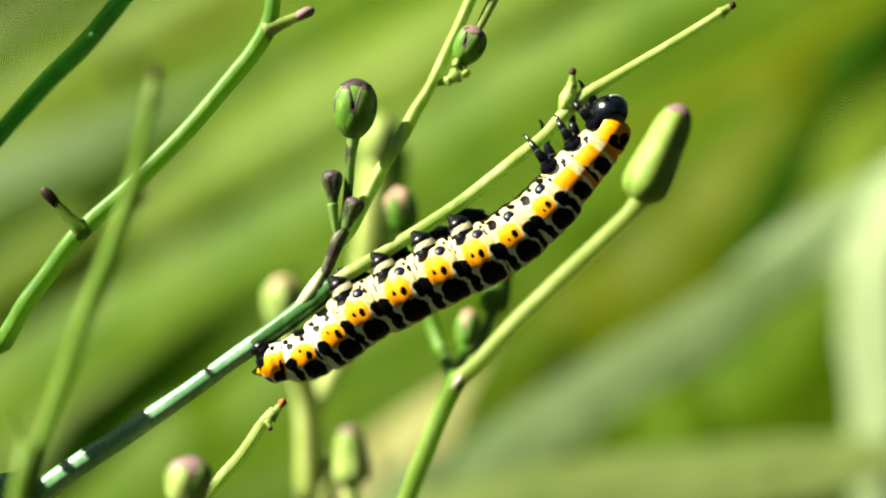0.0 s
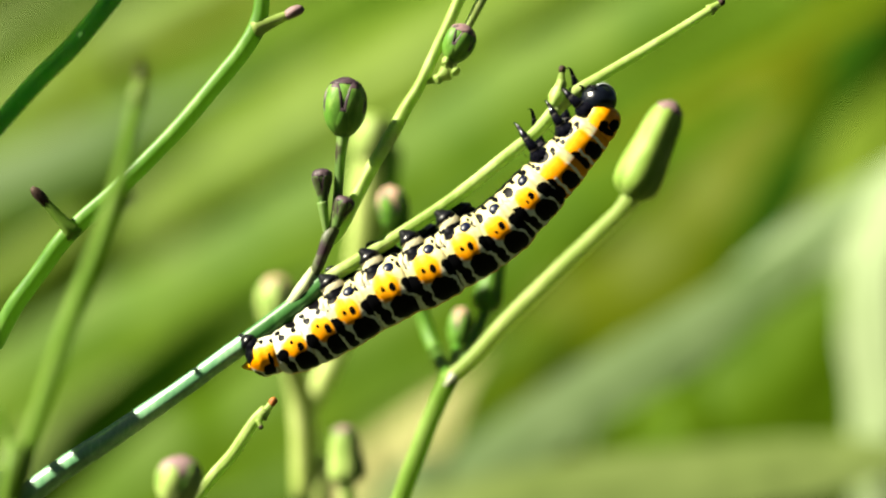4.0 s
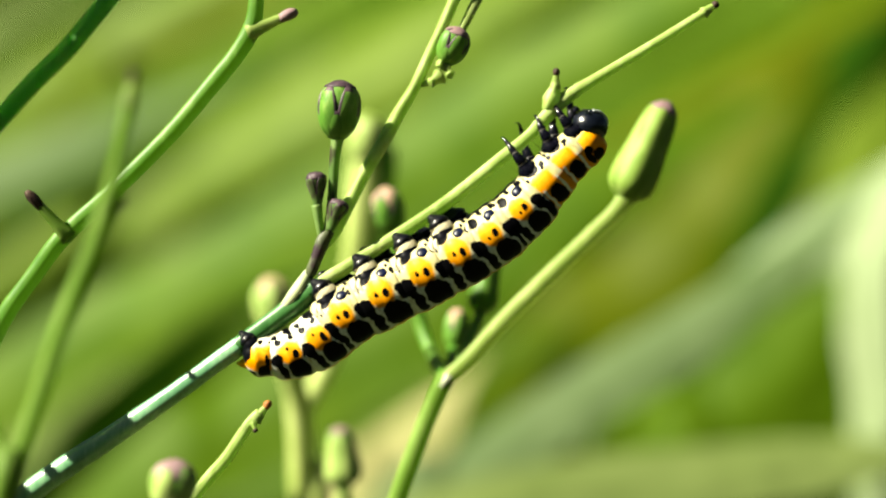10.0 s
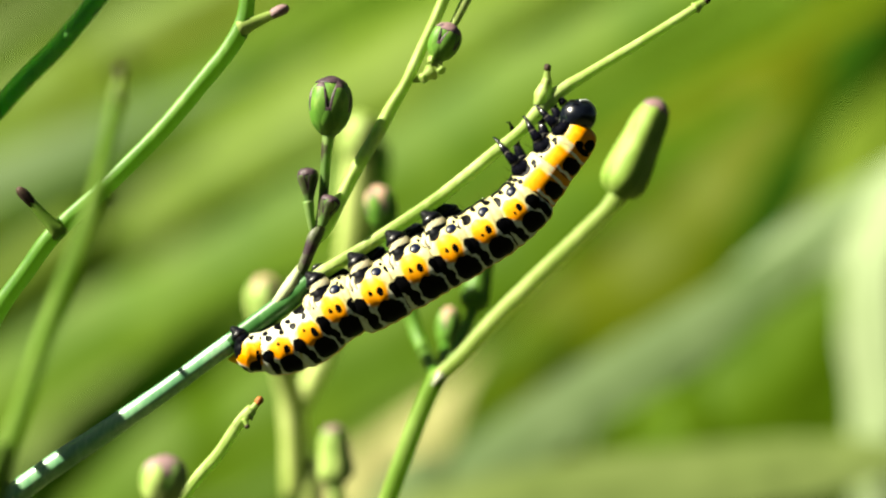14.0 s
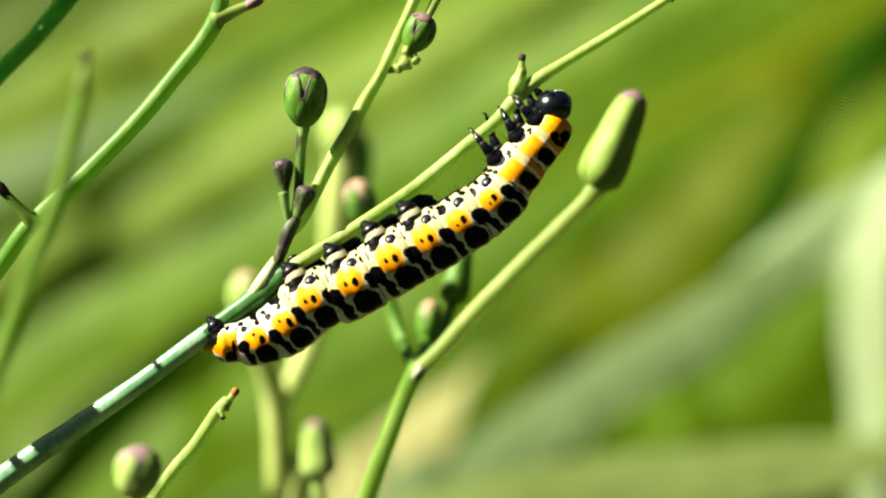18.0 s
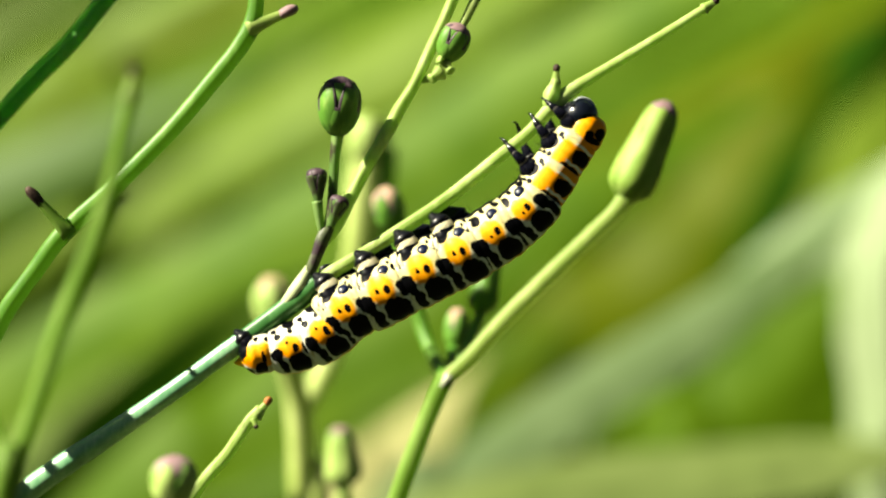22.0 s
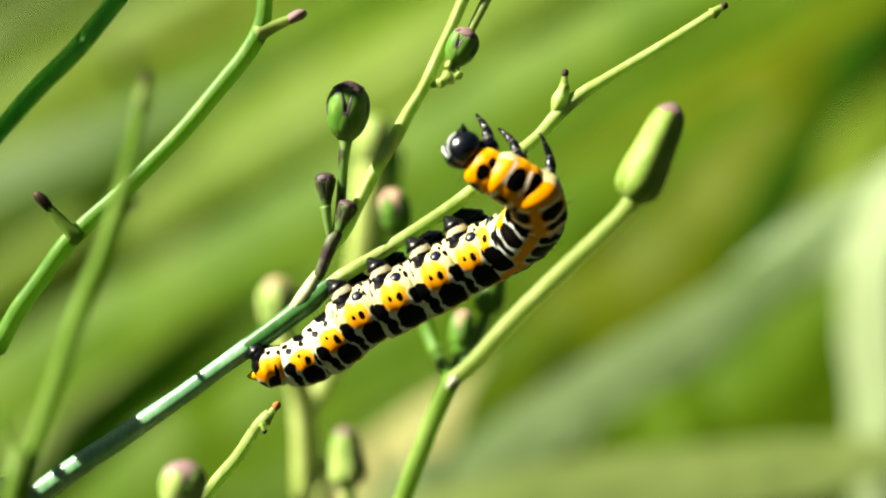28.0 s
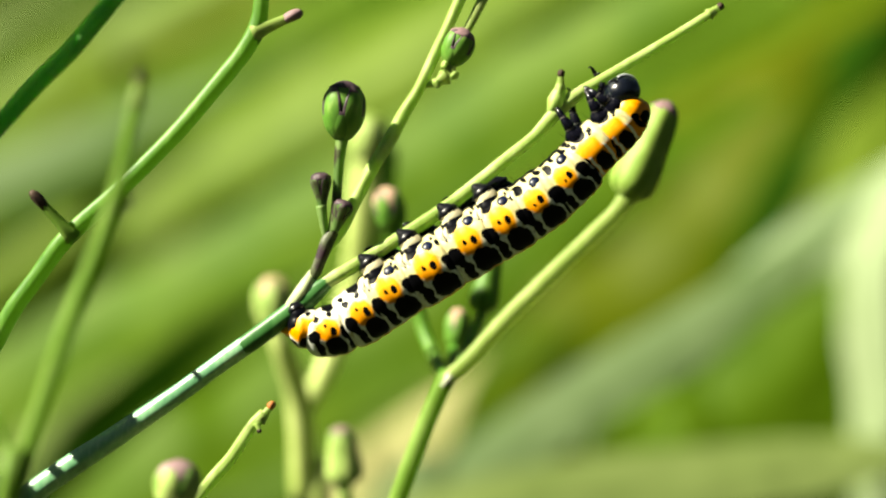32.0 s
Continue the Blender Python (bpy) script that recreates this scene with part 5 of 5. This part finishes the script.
crawl(7.3, (-16.25, 0.00, -9.50, 0), (-13.13, 0.00, -9.19, 0), (-10.59, 0.00, -7.81, 0), (-8.43, 0.00, -5.95, 0), (-5.04, 0.00, -4.06, 0), (-1.46, 0.00, -2.24, 0), (1.77, 0.00, -0.47, 0), (4.66, 0.00, 1.24, 0), (7.09, 0.00, 3.85, 0), (9.14, 0.00, 5.94, 0), (10.94, 0.00, 8.01, 0), (13.15, 0.00, 9.68, 0), (14.32, 0.00, 11.28, 0))
crawl(7.6, (-16.17, 0.00, -9.48, 0), (-13.04, 0.00, -9.17, 0), (-10.50, 0.00, -7.79, 0), (-8.35, 0.00, -5.93, 0), (-4.95, 0.00, -4.04, 0), (-1.38, 0.00, -2.22, 0), (1.86, 0.00, -0.45, 0), (4.74, 0.00, 1.25, 0), (7.18, 0.00, 3.87, 0), (9.23, 0.00, 5.95, 0), (11.03, 0.00, 8.02, 0), (13.24, 0.00, 9.69, 0), (14.41, 0.00, 11.29, 0))
crawl(8, (-16.17, 0.00, -9.47, 0), (-13.05, 0.00, -9.16, 0), (-10.50, 0.00, -7.78, 0), (-8.35, 0.00, -5.93, 0), (-4.96, 0.00, -4.04, 0), (-1.38, 0.00, -2.22, 0), (1.86, 0.00, -0.45, 0), (4.73, 0.00, 1.24, 0), (7.38, 0.00, 3.70, 0), (9.60, 0.00, 5.75, 0), (11.30, 0.00, 7.87, 0), (13.51, 0.00, 9.43, 0), (13.93, 0.00, 10.33, 0))
crawl(9, (-16.17, 0.00, -9.48, 0), (-13.05, 0.00, -9.17, 0), (-10.50, 0.00, -7.79, 0), (-8.35, 0.00, -5.93, 0), (-4.95, 0.00, -4.04, 0), (-1.38, 0.00, -2.22, 0), (1.86, 0.00, -0.45, 0), (4.72, 0.00, 1.23, 0), (7.44, 0.00, 3.42, 0), (9.26, 0.00, 5.78, 0), (11.04, 0.00, 7.77, 0), (13.36, 0.00, 9.56, 0), (13.77, 0.00, 10.64, 0))
crawl(10, (-16.17, 0.00, -9.47, 0), (-13.05, 0.00, -9.16, 0), (-10.50, 0.00, -7.78, 0), (-8.35, 0.00, -5.93, 0), (-4.96, 0.00, -4.04, 0), (-1.38, 0.00, -2.22, 0), (1.86, 0.00, -0.45, 0), (4.72, 0.00, 1.23, 0), (7.39, 0.00, 3.45, 0), (9.32, 0.00, 5.71, 0), (11.11, 0.00, 7.82, 0), (13.09, 0.00, 9.46, 0), (13.37, 0.00, 10.88, 0))
crawl(11.5, (-16.17, 0.00, -9.49, 0), (-13.04, 0.00, -9.17, 0), (-10.50, 0.00, -7.79, 0), (-8.34, 0.00, -5.93, 0), (-4.95, 0.00, -4.04, 0), (-1.37, 0.00, -2.22, 0), (1.86, 0.00, -0.45, 0), (4.72, 0.00, 1.24, 0), (7.39, 0.00, 3.45, 0), (9.31, 0.00, 5.72, 0), (11.10, 0.00, 7.83, 0), (13.08, 0.00, 9.47, 0), (13.37, 0.00, 10.89, 0))
crawl(13, (-16.19, 0.00, -9.45, 0), (-13.06, 0.00, -9.14, 0), (-10.51, 0.00, -7.77, 0), (-8.28, 0.00, -5.80, 0), (-4.72, 0.00, -4.31, 0), (-1.17, 0.00, -2.24, 0), (1.96, 0.00, -0.48, 0), (4.85, 0.00, 1.14, 0), (7.63, 0.00, 3.07, 0), (9.48, 0.00, 5.50, 0), (11.19, 0.00, 7.62, 0), (12.87, 0.00, 9.52, 0), (13.08, 0.00, 11.40, 0))
crawl(14.5, (-16.22, 0.00, -9.39, 0), (-13.10, 0.00, -9.09, 0), (-10.54, 0.00, -7.73, 0), (-8.30, 0.00, -5.77, 0), (-4.74, 0.00, -4.29, 0), (-1.18, 0.00, -2.23, 0), (1.96, 0.00, -0.49, 0), (4.86, 0.00, 1.12, 0), (7.64, 0.00, 3.04, 0), (9.50, 0.00, 5.46, 0), (11.22, 0.00, 7.57, 0), (12.91, 0.00, 9.47, 0), (13.12, 0.00, 11.35, 0))
crawl(16.5, (-16.21, 0.00, -9.41, 0), (-13.08, 0.00, -9.11, 0), (-10.53, 0.00, -7.74, 0), (-8.29, 0.00, -5.78, 0), (-4.73, 0.00, -4.30, 0), (-1.17, 0.00, -2.24, 0), (1.96, 0.00, -0.49, 0), (4.86, 0.00, 1.13, 0), (7.64, 0.00, 3.05, 0), (9.49, 0.00, 5.48, 0), (11.20, 0.00, 7.59, 0), (12.90, 0.00, 9.49, 0), (13.10, 0.00, 11.37, 0))
crawl(18.6, (-16.27, 0.00, -9.31, 0), (-13.14, 0.00, -9.03, 0), (-10.58, 0.00, -7.67, 0), (-8.33, 0.00, -5.73, 0), (-4.76, 0.00, -4.27, 0), (-1.19, 0.00, -2.23, 0), (1.95, 0.00, -0.50, 0), (4.86, 0.00, 1.10, 0), (7.66, 0.00, 3.00, 0), (9.53, 0.00, 5.41, 0), (11.25, 0.00, 7.52, 0), (12.96, 0.00, 9.41, 0), (13.18, 0.00, 11.28, 0))
crawl(19, (-16.29, 0.00, -9.71, 0), (-12.91, 0.00, -9.07, 0), (-10.37, 0.00, -7.52, 0), (-8.25, 0.00, -6.08, 0), (-4.83, 0.00, -3.86, 0), (-1.31, 0.00, -2.23, 0), (1.90, 0.00, -0.64, 0), (4.73, 0.00, 1.03, 0), (7.62, 0.00, 3.45, 0), (9.99, 0.00, 6.47, 0), (11.63, 0.50, 8.91, 8), (12.79, 1.50, 11.44, 12), (11.78, 3.00, 12.60, 10))
crawl(19.5, (-16.23, 0.00, -9.38, 0), (-13.10, 0.00, -9.08, 0), (-10.55, 0.00, -7.72, 0), (-8.38, 0.00, -5.88, 0), (-4.98, 0.00, -4.01, 0), (-1.39, 0.00, -2.21, 0), (1.95, 0.00, -0.42, 0), (4.78, 0.00, 1.40, 0), (7.59, 0.00, 3.75, 0), (9.79, 0.00, 6.31, 0), (11.68, 0.00, 8.55, 0), (13.38, 0.00, 10.85, 0), (13.38, 0.00, 12.41, 0))
crawl(20, (-16.20, 0.00, -9.42, 0), (-13.08, 0.00, -9.12, 0), (-10.53, 0.00, -7.75, 0), (-8.37, 0.00, -5.90, 0), (-4.97, 0.00, -4.02, 0), (-1.38, 0.00, -2.22, 0), (1.95, 0.00, -0.42, 0), (4.77, 0.00, 1.41, 0), (7.58, 0.00, 3.77, 0), (9.77, 0.00, 6.33, 0), (11.66, 0.00, 8.58, 0), (13.35, 0.00, 10.88, 0), (13.34, 0.00, 12.44, 0))
crawl(21, (-16.53, 0.00, -9.57, 0), (-13.11, 0.00, -8.96, 0), (-10.27, 0.00, -7.58, 0), (-8.26, 0.00, -5.73, 0), (-4.92, 0.00, -4.09, 0), (-1.39, 0.00, -2.28, 0), (1.80, 0.00, -0.72, 0), (4.86, 0.00, 1.02, 0), (7.59, 0.00, 3.10, 0), (9.49, 0.00, 5.64, 0), (11.20, 0.00, 8.12, 0), (12.98, 0.00, 10.43, 0), (12.57, 0.00, 11.48, 0))
crawl(23, (-16.53, 0.00, -9.57, 0), (-13.11, 0.00, -8.96, 0), (-10.27, 0.00, -7.58, 0), (-8.26, 0.00, -5.73, 0), (-4.92, 0.00, -4.09, 0), (-1.39, 0.00, -2.28, 0), (1.80, 0.00, -0.72, 0), (4.86, 0.00, 1.02, 0), (7.59, 0.00, 3.10, 0), (9.49, 0.00, 5.64, 0), (11.20, 0.00, 8.12, 0), (12.98, 0.00, 10.43, 0), (12.57, 0.00, 11.48, 0))
crawl(25.5, (-16.51, 0.00, -9.60, 0), (-13.09, 0.00, -8.98, 0), (-10.25, 0.00, -7.60, 0), (-8.25, 0.00, -5.74, 0), (-4.91, 0.00, -4.10, 0), (-1.39, 0.00, -2.28, 0), (1.80, 0.00, -0.71, 0), (4.86, 0.00, 1.02, 0), (7.58, 0.00, 3.11, 0), (9.48, 0.00, 5.66, 0), (11.19, 0.00, 8.14, 0), (12.96, 0.00, 10.45, 0), (12.55, 0.00, 11.51, 0))
crawl(26.8, (-16.50, 0.00, -9.61, 0), (-13.08, 0.00, -8.99, 0), (-10.25, 0.00, -7.61, 0), (-8.25, 0.00, -5.75, 0), (-4.91, 0.00, -4.10, 0), (-1.38, 0.00, -2.28, 0), (1.80, 0.00, -0.71, 0), (4.86, 0.00, 1.03, 0), (7.58, 0.00, 3.12, 0), (9.47, 0.00, 5.67, 0), (11.18, 0.00, 8.15, 0), (12.95, 0.00, 10.46, 0), (12.53, 0.00, 11.52, 0))
crawl(27.5, (-16.43, 0.00, -10.08, 0), (-13.05, 0.00, -9.41, 0), (-10.37, 0.00, -7.67, 0), (-7.93, 0.00, -5.87, 0), (-4.64, 0.00, -4.02, 0), (-1.01, 0.00, -2.40, 0), (2.34, 0.00, -0.50, 0), (6.68, 0.00, 2.42, 0), (9.82, 1.00, 6.08, -10), (10.88, 3.00, 9.99, -15), (9.43, 5.00, 13.59, -20), (6.58, 6.00, 15.21, -28), (4.09, 6.00, 14.15, -40))
crawl(27.8, (-16.51, 0.00, -9.59, 0), (-13.10, 0.00, -8.97, 0), (-10.26, 0.00, -7.60, 0), (-8.25, 0.00, -5.74, 0), (-4.92, 0.00, -4.10, 0), (-1.39, 0.00, -2.28, 0), (2.26, 0.00, -0.56, 0), (5.53, 0.00, 1.44, 0), (8.64, 0.00, 4.01, 0), (10.98, 0.00, 6.64, 0), (12.96, 0.00, 9.30, 0), (14.61, 0.00, 11.57, 0), (15.27, 0.00, 13.01, 0))
crawl(27.9, (-16.52, 0.00, -9.58, 0), (-13.10, 0.00, -8.97, 0), (-10.26, 0.00, -7.59, 0), (-8.26, 0.00, -5.74, 0), (-4.92, 0.00, -4.10, 0), (-1.40, 0.00, -2.29, 0), (2.42, 0.00, -0.62, 0), (5.49, 0.00, 1.27, 0), (8.45, 0.00, 3.69, 20), (9.59, -1.00, 6.60, 40), (9.54, -2.00, 9.31, 55), (8.30, -2.00, 11.21, 70), (6.80, -2.00, 11.21, 80))
crawl(28, (-16.14, 0.00, -10.35, 0), (-12.76, 0.00, -9.68, 0), (-10.07, 0.00, -7.94, 0), (-7.78, 0.00, -5.90, 0), (-4.54, 0.00, -4.31, 0), (-0.95, 0.00, -2.45, 0), (2.37, 0.00, -0.59, 0), (4.94, -1.00, 0.54, 25), (7.03, -4.00, 1.99, 65), (7.65, -7.00, 4.14, 100), (5.77, -8.00, 5.81, 120), (3.17, -8.00, 7.02, 130), (1.43, -8.00, 8.56, 135))
crawl(28.1, (-16.23, 0.00, -10.22, 0), (-12.86, 0.00, -9.55, 0), (-10.16, 0.00, -7.82, 0), (-7.87, 0.00, -5.83, 0), (-4.63, 0.00, -4.24, 0), (-1.04, 0.00, -2.42, 0), (2.39, 0.00, -0.56, 0), (4.88, -1.00, 0.74, 25), (6.69, -4.00, 2.51, 65), (6.68, -7.00, 4.56, 105), (4.31, -9.00, 5.56, 120), (1.57, -9.00, 6.14, 125), (-1.07, -9.00, 6.77, 125))
crawl(28.2, (-16.23, 0.00, -10.22, 0), (-12.86, 0.00, -9.55, 0), (-10.16, 0.00, -7.82, 0), (-7.87, 0.00, -5.83, 0), (-4.63, 0.00, -4.24, 0), (-1.04, 0.00, -2.42, 0), (2.39, 0.00, -0.56, 0), (4.88, -1.00, 0.74, 25), (6.69, -4.00, 2.51, 65), (6.68, -7.00, 4.56, 105), (4.31, -9.00, 5.56, 120), (1.57, -9.00, 6.14, 125), (-1.07, -9.00, 6.77, 125))
crawl(28.3, (-16.22, 0.00, -10.26, 0), (-12.74, 0.00, -9.60, 0), (-10.05, 0.00, -7.86, 0), (-7.76, 0.00, -5.82, 0), (-4.52, 0.00, -4.23, 0), (-1.14, 0.00, -2.52, 0), (1.74, 0.00, -1.11, 0), (3.48, 0.00, -0.21, 15), (5.78, -2.00, 1.10, 42), (7.59, -3.00, 3.57, 62), (8.19, -3.00, 6.70, 76), (8.59, -3.00, 10.02, 84), (9.18, -3.00, 12.75, 84))
crawl(28.4, (-15.96, 0.00, -9.83, 0), (-12.39, 0.00, -8.97, 0), (-9.56, 0.00, -7.40, 0), (-7.21, 0.00, -5.60, 0), (-4.01, 0.00, -4.00, 0), (-0.68, 0.00, -2.24, 0), (2.35, 0.00, -0.73, 0), (4.64, 0.00, 0.44, 8), (7.44, -1.00, 2.16, 30), (9.63, -2.00, 5.11, 48), (11.38, -2.00, 8.10, 62), (12.88, -2.00, 11.10, 76), (13.38, -2.00, 13.09, 80))
crawl(28.6, (-12.63, 0.00, -6.95, 0), (-10.20, 0.00, -7.20, 0), (-7.32, 0.00, -6.00, 0), (-5.12, 0.00, -4.57, 0), (-3.25, 0.00, -3.20, 0), (-0.89, 0.00, -1.45, 0), (2.02, 0.00, 0.25, 0), (5.31, 0.00, 2.37, 0), (9.21, 0.00, 4.87, 0), (12.15, 0.00, 7.63, 0), (15.12, 0.00, 10.37, 0), (18.21, 0.00, 12.81, 0), (19.43, 0.00, 14.75, 0))
crawl(28.8, (-12.70, 0.00, -6.83, 0), (-10.21, 0.00, -7.13, 0), (-7.28, 0.00, -5.67, 0), (-4.79, 0.00, -4.05, 0), (-2.01, 0.00, -2.13, 0), (1.01, 0.00, 0.03, 0), (4.44, 0.00, 2.14, 0), (8.18, 0.00, 4.61, 0), (12.01, 0.00, 7.10, 0), (15.00, 0.00, 9.70, 0), (18.07, 0.00, 12.44, 0), (21.53, 0.00, 14.99, 0), (22.74, 0.00, 17.03, 0))
crawl(29, (-12.62, 0.00, -6.76, 0), (-10.22, 0.00, -7.06, 0), (-7.18, 0.00, -5.34, 0), (-4.50, 0.00, -3.53, 0), (-1.02, 0.00, -1.21, 0), (2.71, 0.00, 1.36, 0), (6.65, 0.00, 3.87, 0), (10.79, 0.00, 6.69, 0), (14.58, 0.00, 9.19, 0), (17.30, 0.00, 12.05, 0), (20.45, 0.00, 14.45, 0), (23.75, 0.00, 16.85, 0), (24.95, 0.00, 18.15, 0))
crawl(29.3, (-12.56, 0.00, -6.70, 0), (-10.12, 0.00, -7.04, 0), (-7.03, 0.00, -5.36, 0), (-4.46, 0.00, -3.50, 0), (-1.08, 0.00, -1.42, 0), (2.60, 0.00, 1.16, 0), (6.26, 0.00, 3.58, 0), (9.75, 0.00, 5.71, 0), (12.90, 0.00, 8.18, 0), (15.40, 0.00, 10.63, 0), (17.86, 0.00, 12.76, 0), (20.48, 0.00, 14.94, 0), (20.60, 0.00, 16.65, 0))
crawl(29.5, (-12.54, 0.00, -6.66, 0), (-10.04, 0.00, -7.00, 0), (-6.95, 0.00, -5.26, 0), (-4.55, 0.00, -3.44, 0), (-1.23, 0.00, -1.57, 0), (2.40, 0.00, 1.03, 0), (5.85, 0.00, 3.30, 0), (8.85, 0.00, 4.89, 0), (11.51, 0.00, 7.34, 0), (13.60, 0.00, 9.78, 0), (15.64, 0.00, 11.71, 0), (17.75, 0.00, 13.65, 0), (17.75, 0.00, 15.34, 0))
crawl(30, (-12.55, 0.00, -6.70, 0), (-10.06, 0.00, -7.04, 0), (-6.97, 0.00, -5.41, 0), (-4.56, 0.00, -3.58, 0), (-1.24, 0.00, -1.61, 0), (2.38, 0.00, 0.87, 0), (5.84, 0.00, 2.94, 0), (8.38, 0.00, 4.43, 0), (10.80, 0.00, 6.33, 0), (12.72, 0.00, 9.05, 0), (14.70, 0.00, 11.16, 0), (16.74, 0.00, 13.19, 0), (16.59, 0.00, 14.67, 0))
crawl(31, (-12.57, 0.00, -6.68, 0), (-10.07, 0.00, -7.02, 0), (-6.98, 0.00, -5.39, 0), (-4.56, 0.00, -3.58, 0), (-1.24, 0.00, -1.61, 0), (2.38, 0.00, 0.87, 0), (5.85, 0.00, 2.93, 0), (8.39, 0.00, 4.41, 0), (10.82, 0.00, 6.31, 0), (12.39, 0.00, 8.80, 0), (14.32, 0.00, 10.90, 0), (16.17, 0.00, 12.68, 0), (15.82, 0.00, 14.05, 0))
crawl(31.5, (-12.67, 0.00, -6.70, 0), (-10.18, 0.00, -7.04, 0), (-7.04, 0.00, -5.41, 0), (-4.52, 0.00, -3.58, 0), (-1.25, 0.00, -1.51, 0), (2.26, 0.00, 0.92, 0), (5.62, 0.00, 2.84, 0), (7.84, 0.00, 4.15, 0), (9.81, 0.00, 6.27, 8), (11.22, 0.00, 8.61, 14), (12.56, 0.00, 11.13, 16), (14.32, 0.00, 13.43, 14), (13.95, 0.00, 15.07, 8))
crawl(32, (-12.59, 0.00, -6.81, 0), (-10.10, 0.00, -7.10, 0), (-7.06, 0.00, -5.52, 0), (-4.54, 0.00, -3.65, 0), (-1.17, 0.00, -1.58, 0), (2.40, 0.00, 0.69, 0), (5.42, 0.00, 2.46, 0), (8.31, 0.00, 4.26, 0), (10.92, 0.00, 6.39, 0), (12.97, 0.00, 8.78, 0), (15.03, 0.00, 10.57, 0), (16.56, 0.00, 12.41, 0), (15.97, 0.00, 14.03, 0))


def ring_pose(centres, i):
    at = [Vector(c[:3]) for c in centres]
    a, b = at[max(i - 1, 0)], at[min(i + 1, len(at) - 1)]
    if i == len(at) - 1:
        a, b = at[i - 1], at[i] + (at[i] - at[i - 1]) * 0.2
    ahead = (b - a).normalized()
    belly = Vector((-ahead.z, 0, ahead.x))
    belly = (belly - ahead * belly.dot(ahead)).normalized()
    belly = Matrix.Rotation(radians(-centres[i][3] - 5), 3, ahead) @ belly
    back = -belly
    turn = Matrix((ahead, back.cross(ahead), back)).transposed().to_4x4()
    return Matrix.Translation(at[i] * 0.001) @ turn


def leaf_pose(place, turn):
    return Matrix.Translation(mm(*place) - ROOT_DARK) @ pose(0, 0, 0, 30 + turn, 0, -50)


ROOT_DARK = dark.location.copy()


def motions():
    for thing, wind in ((stems, FRONT_WIND), (left, FRONT_WIND), (dark, FRONT_WIND), (blurred, NEAR_WIND), (low, FRONT_WIND), (worm, FRONT_WIND), (right, BACK_WIND), (back, BACK_WIND)):
        root = thing.location.copy()
        walk(thing, [(t, sway(dx, dz, lean, root)) for t, dx, dz, lean in wind])
    # unseen leaf added to the thick stalk; shades the large bud from 20 s
    folded, open_ = Vector((-41.9, -9.9, 41.8)), Vector((-15.9, -25.9, 65.3))
    walk(shade_leaf, [(t, leaf_pose(p, e)) for t, p, e in ((0, open_, 70), (19.9, open_, 70), (20.9, folded, 0), (32, folded, 0))])
    for i, ob in enumerate(rings + [head]):
        walk(ob, [(t, ring_pose(centres, i)) for t, centres in CRAWL])


motions()
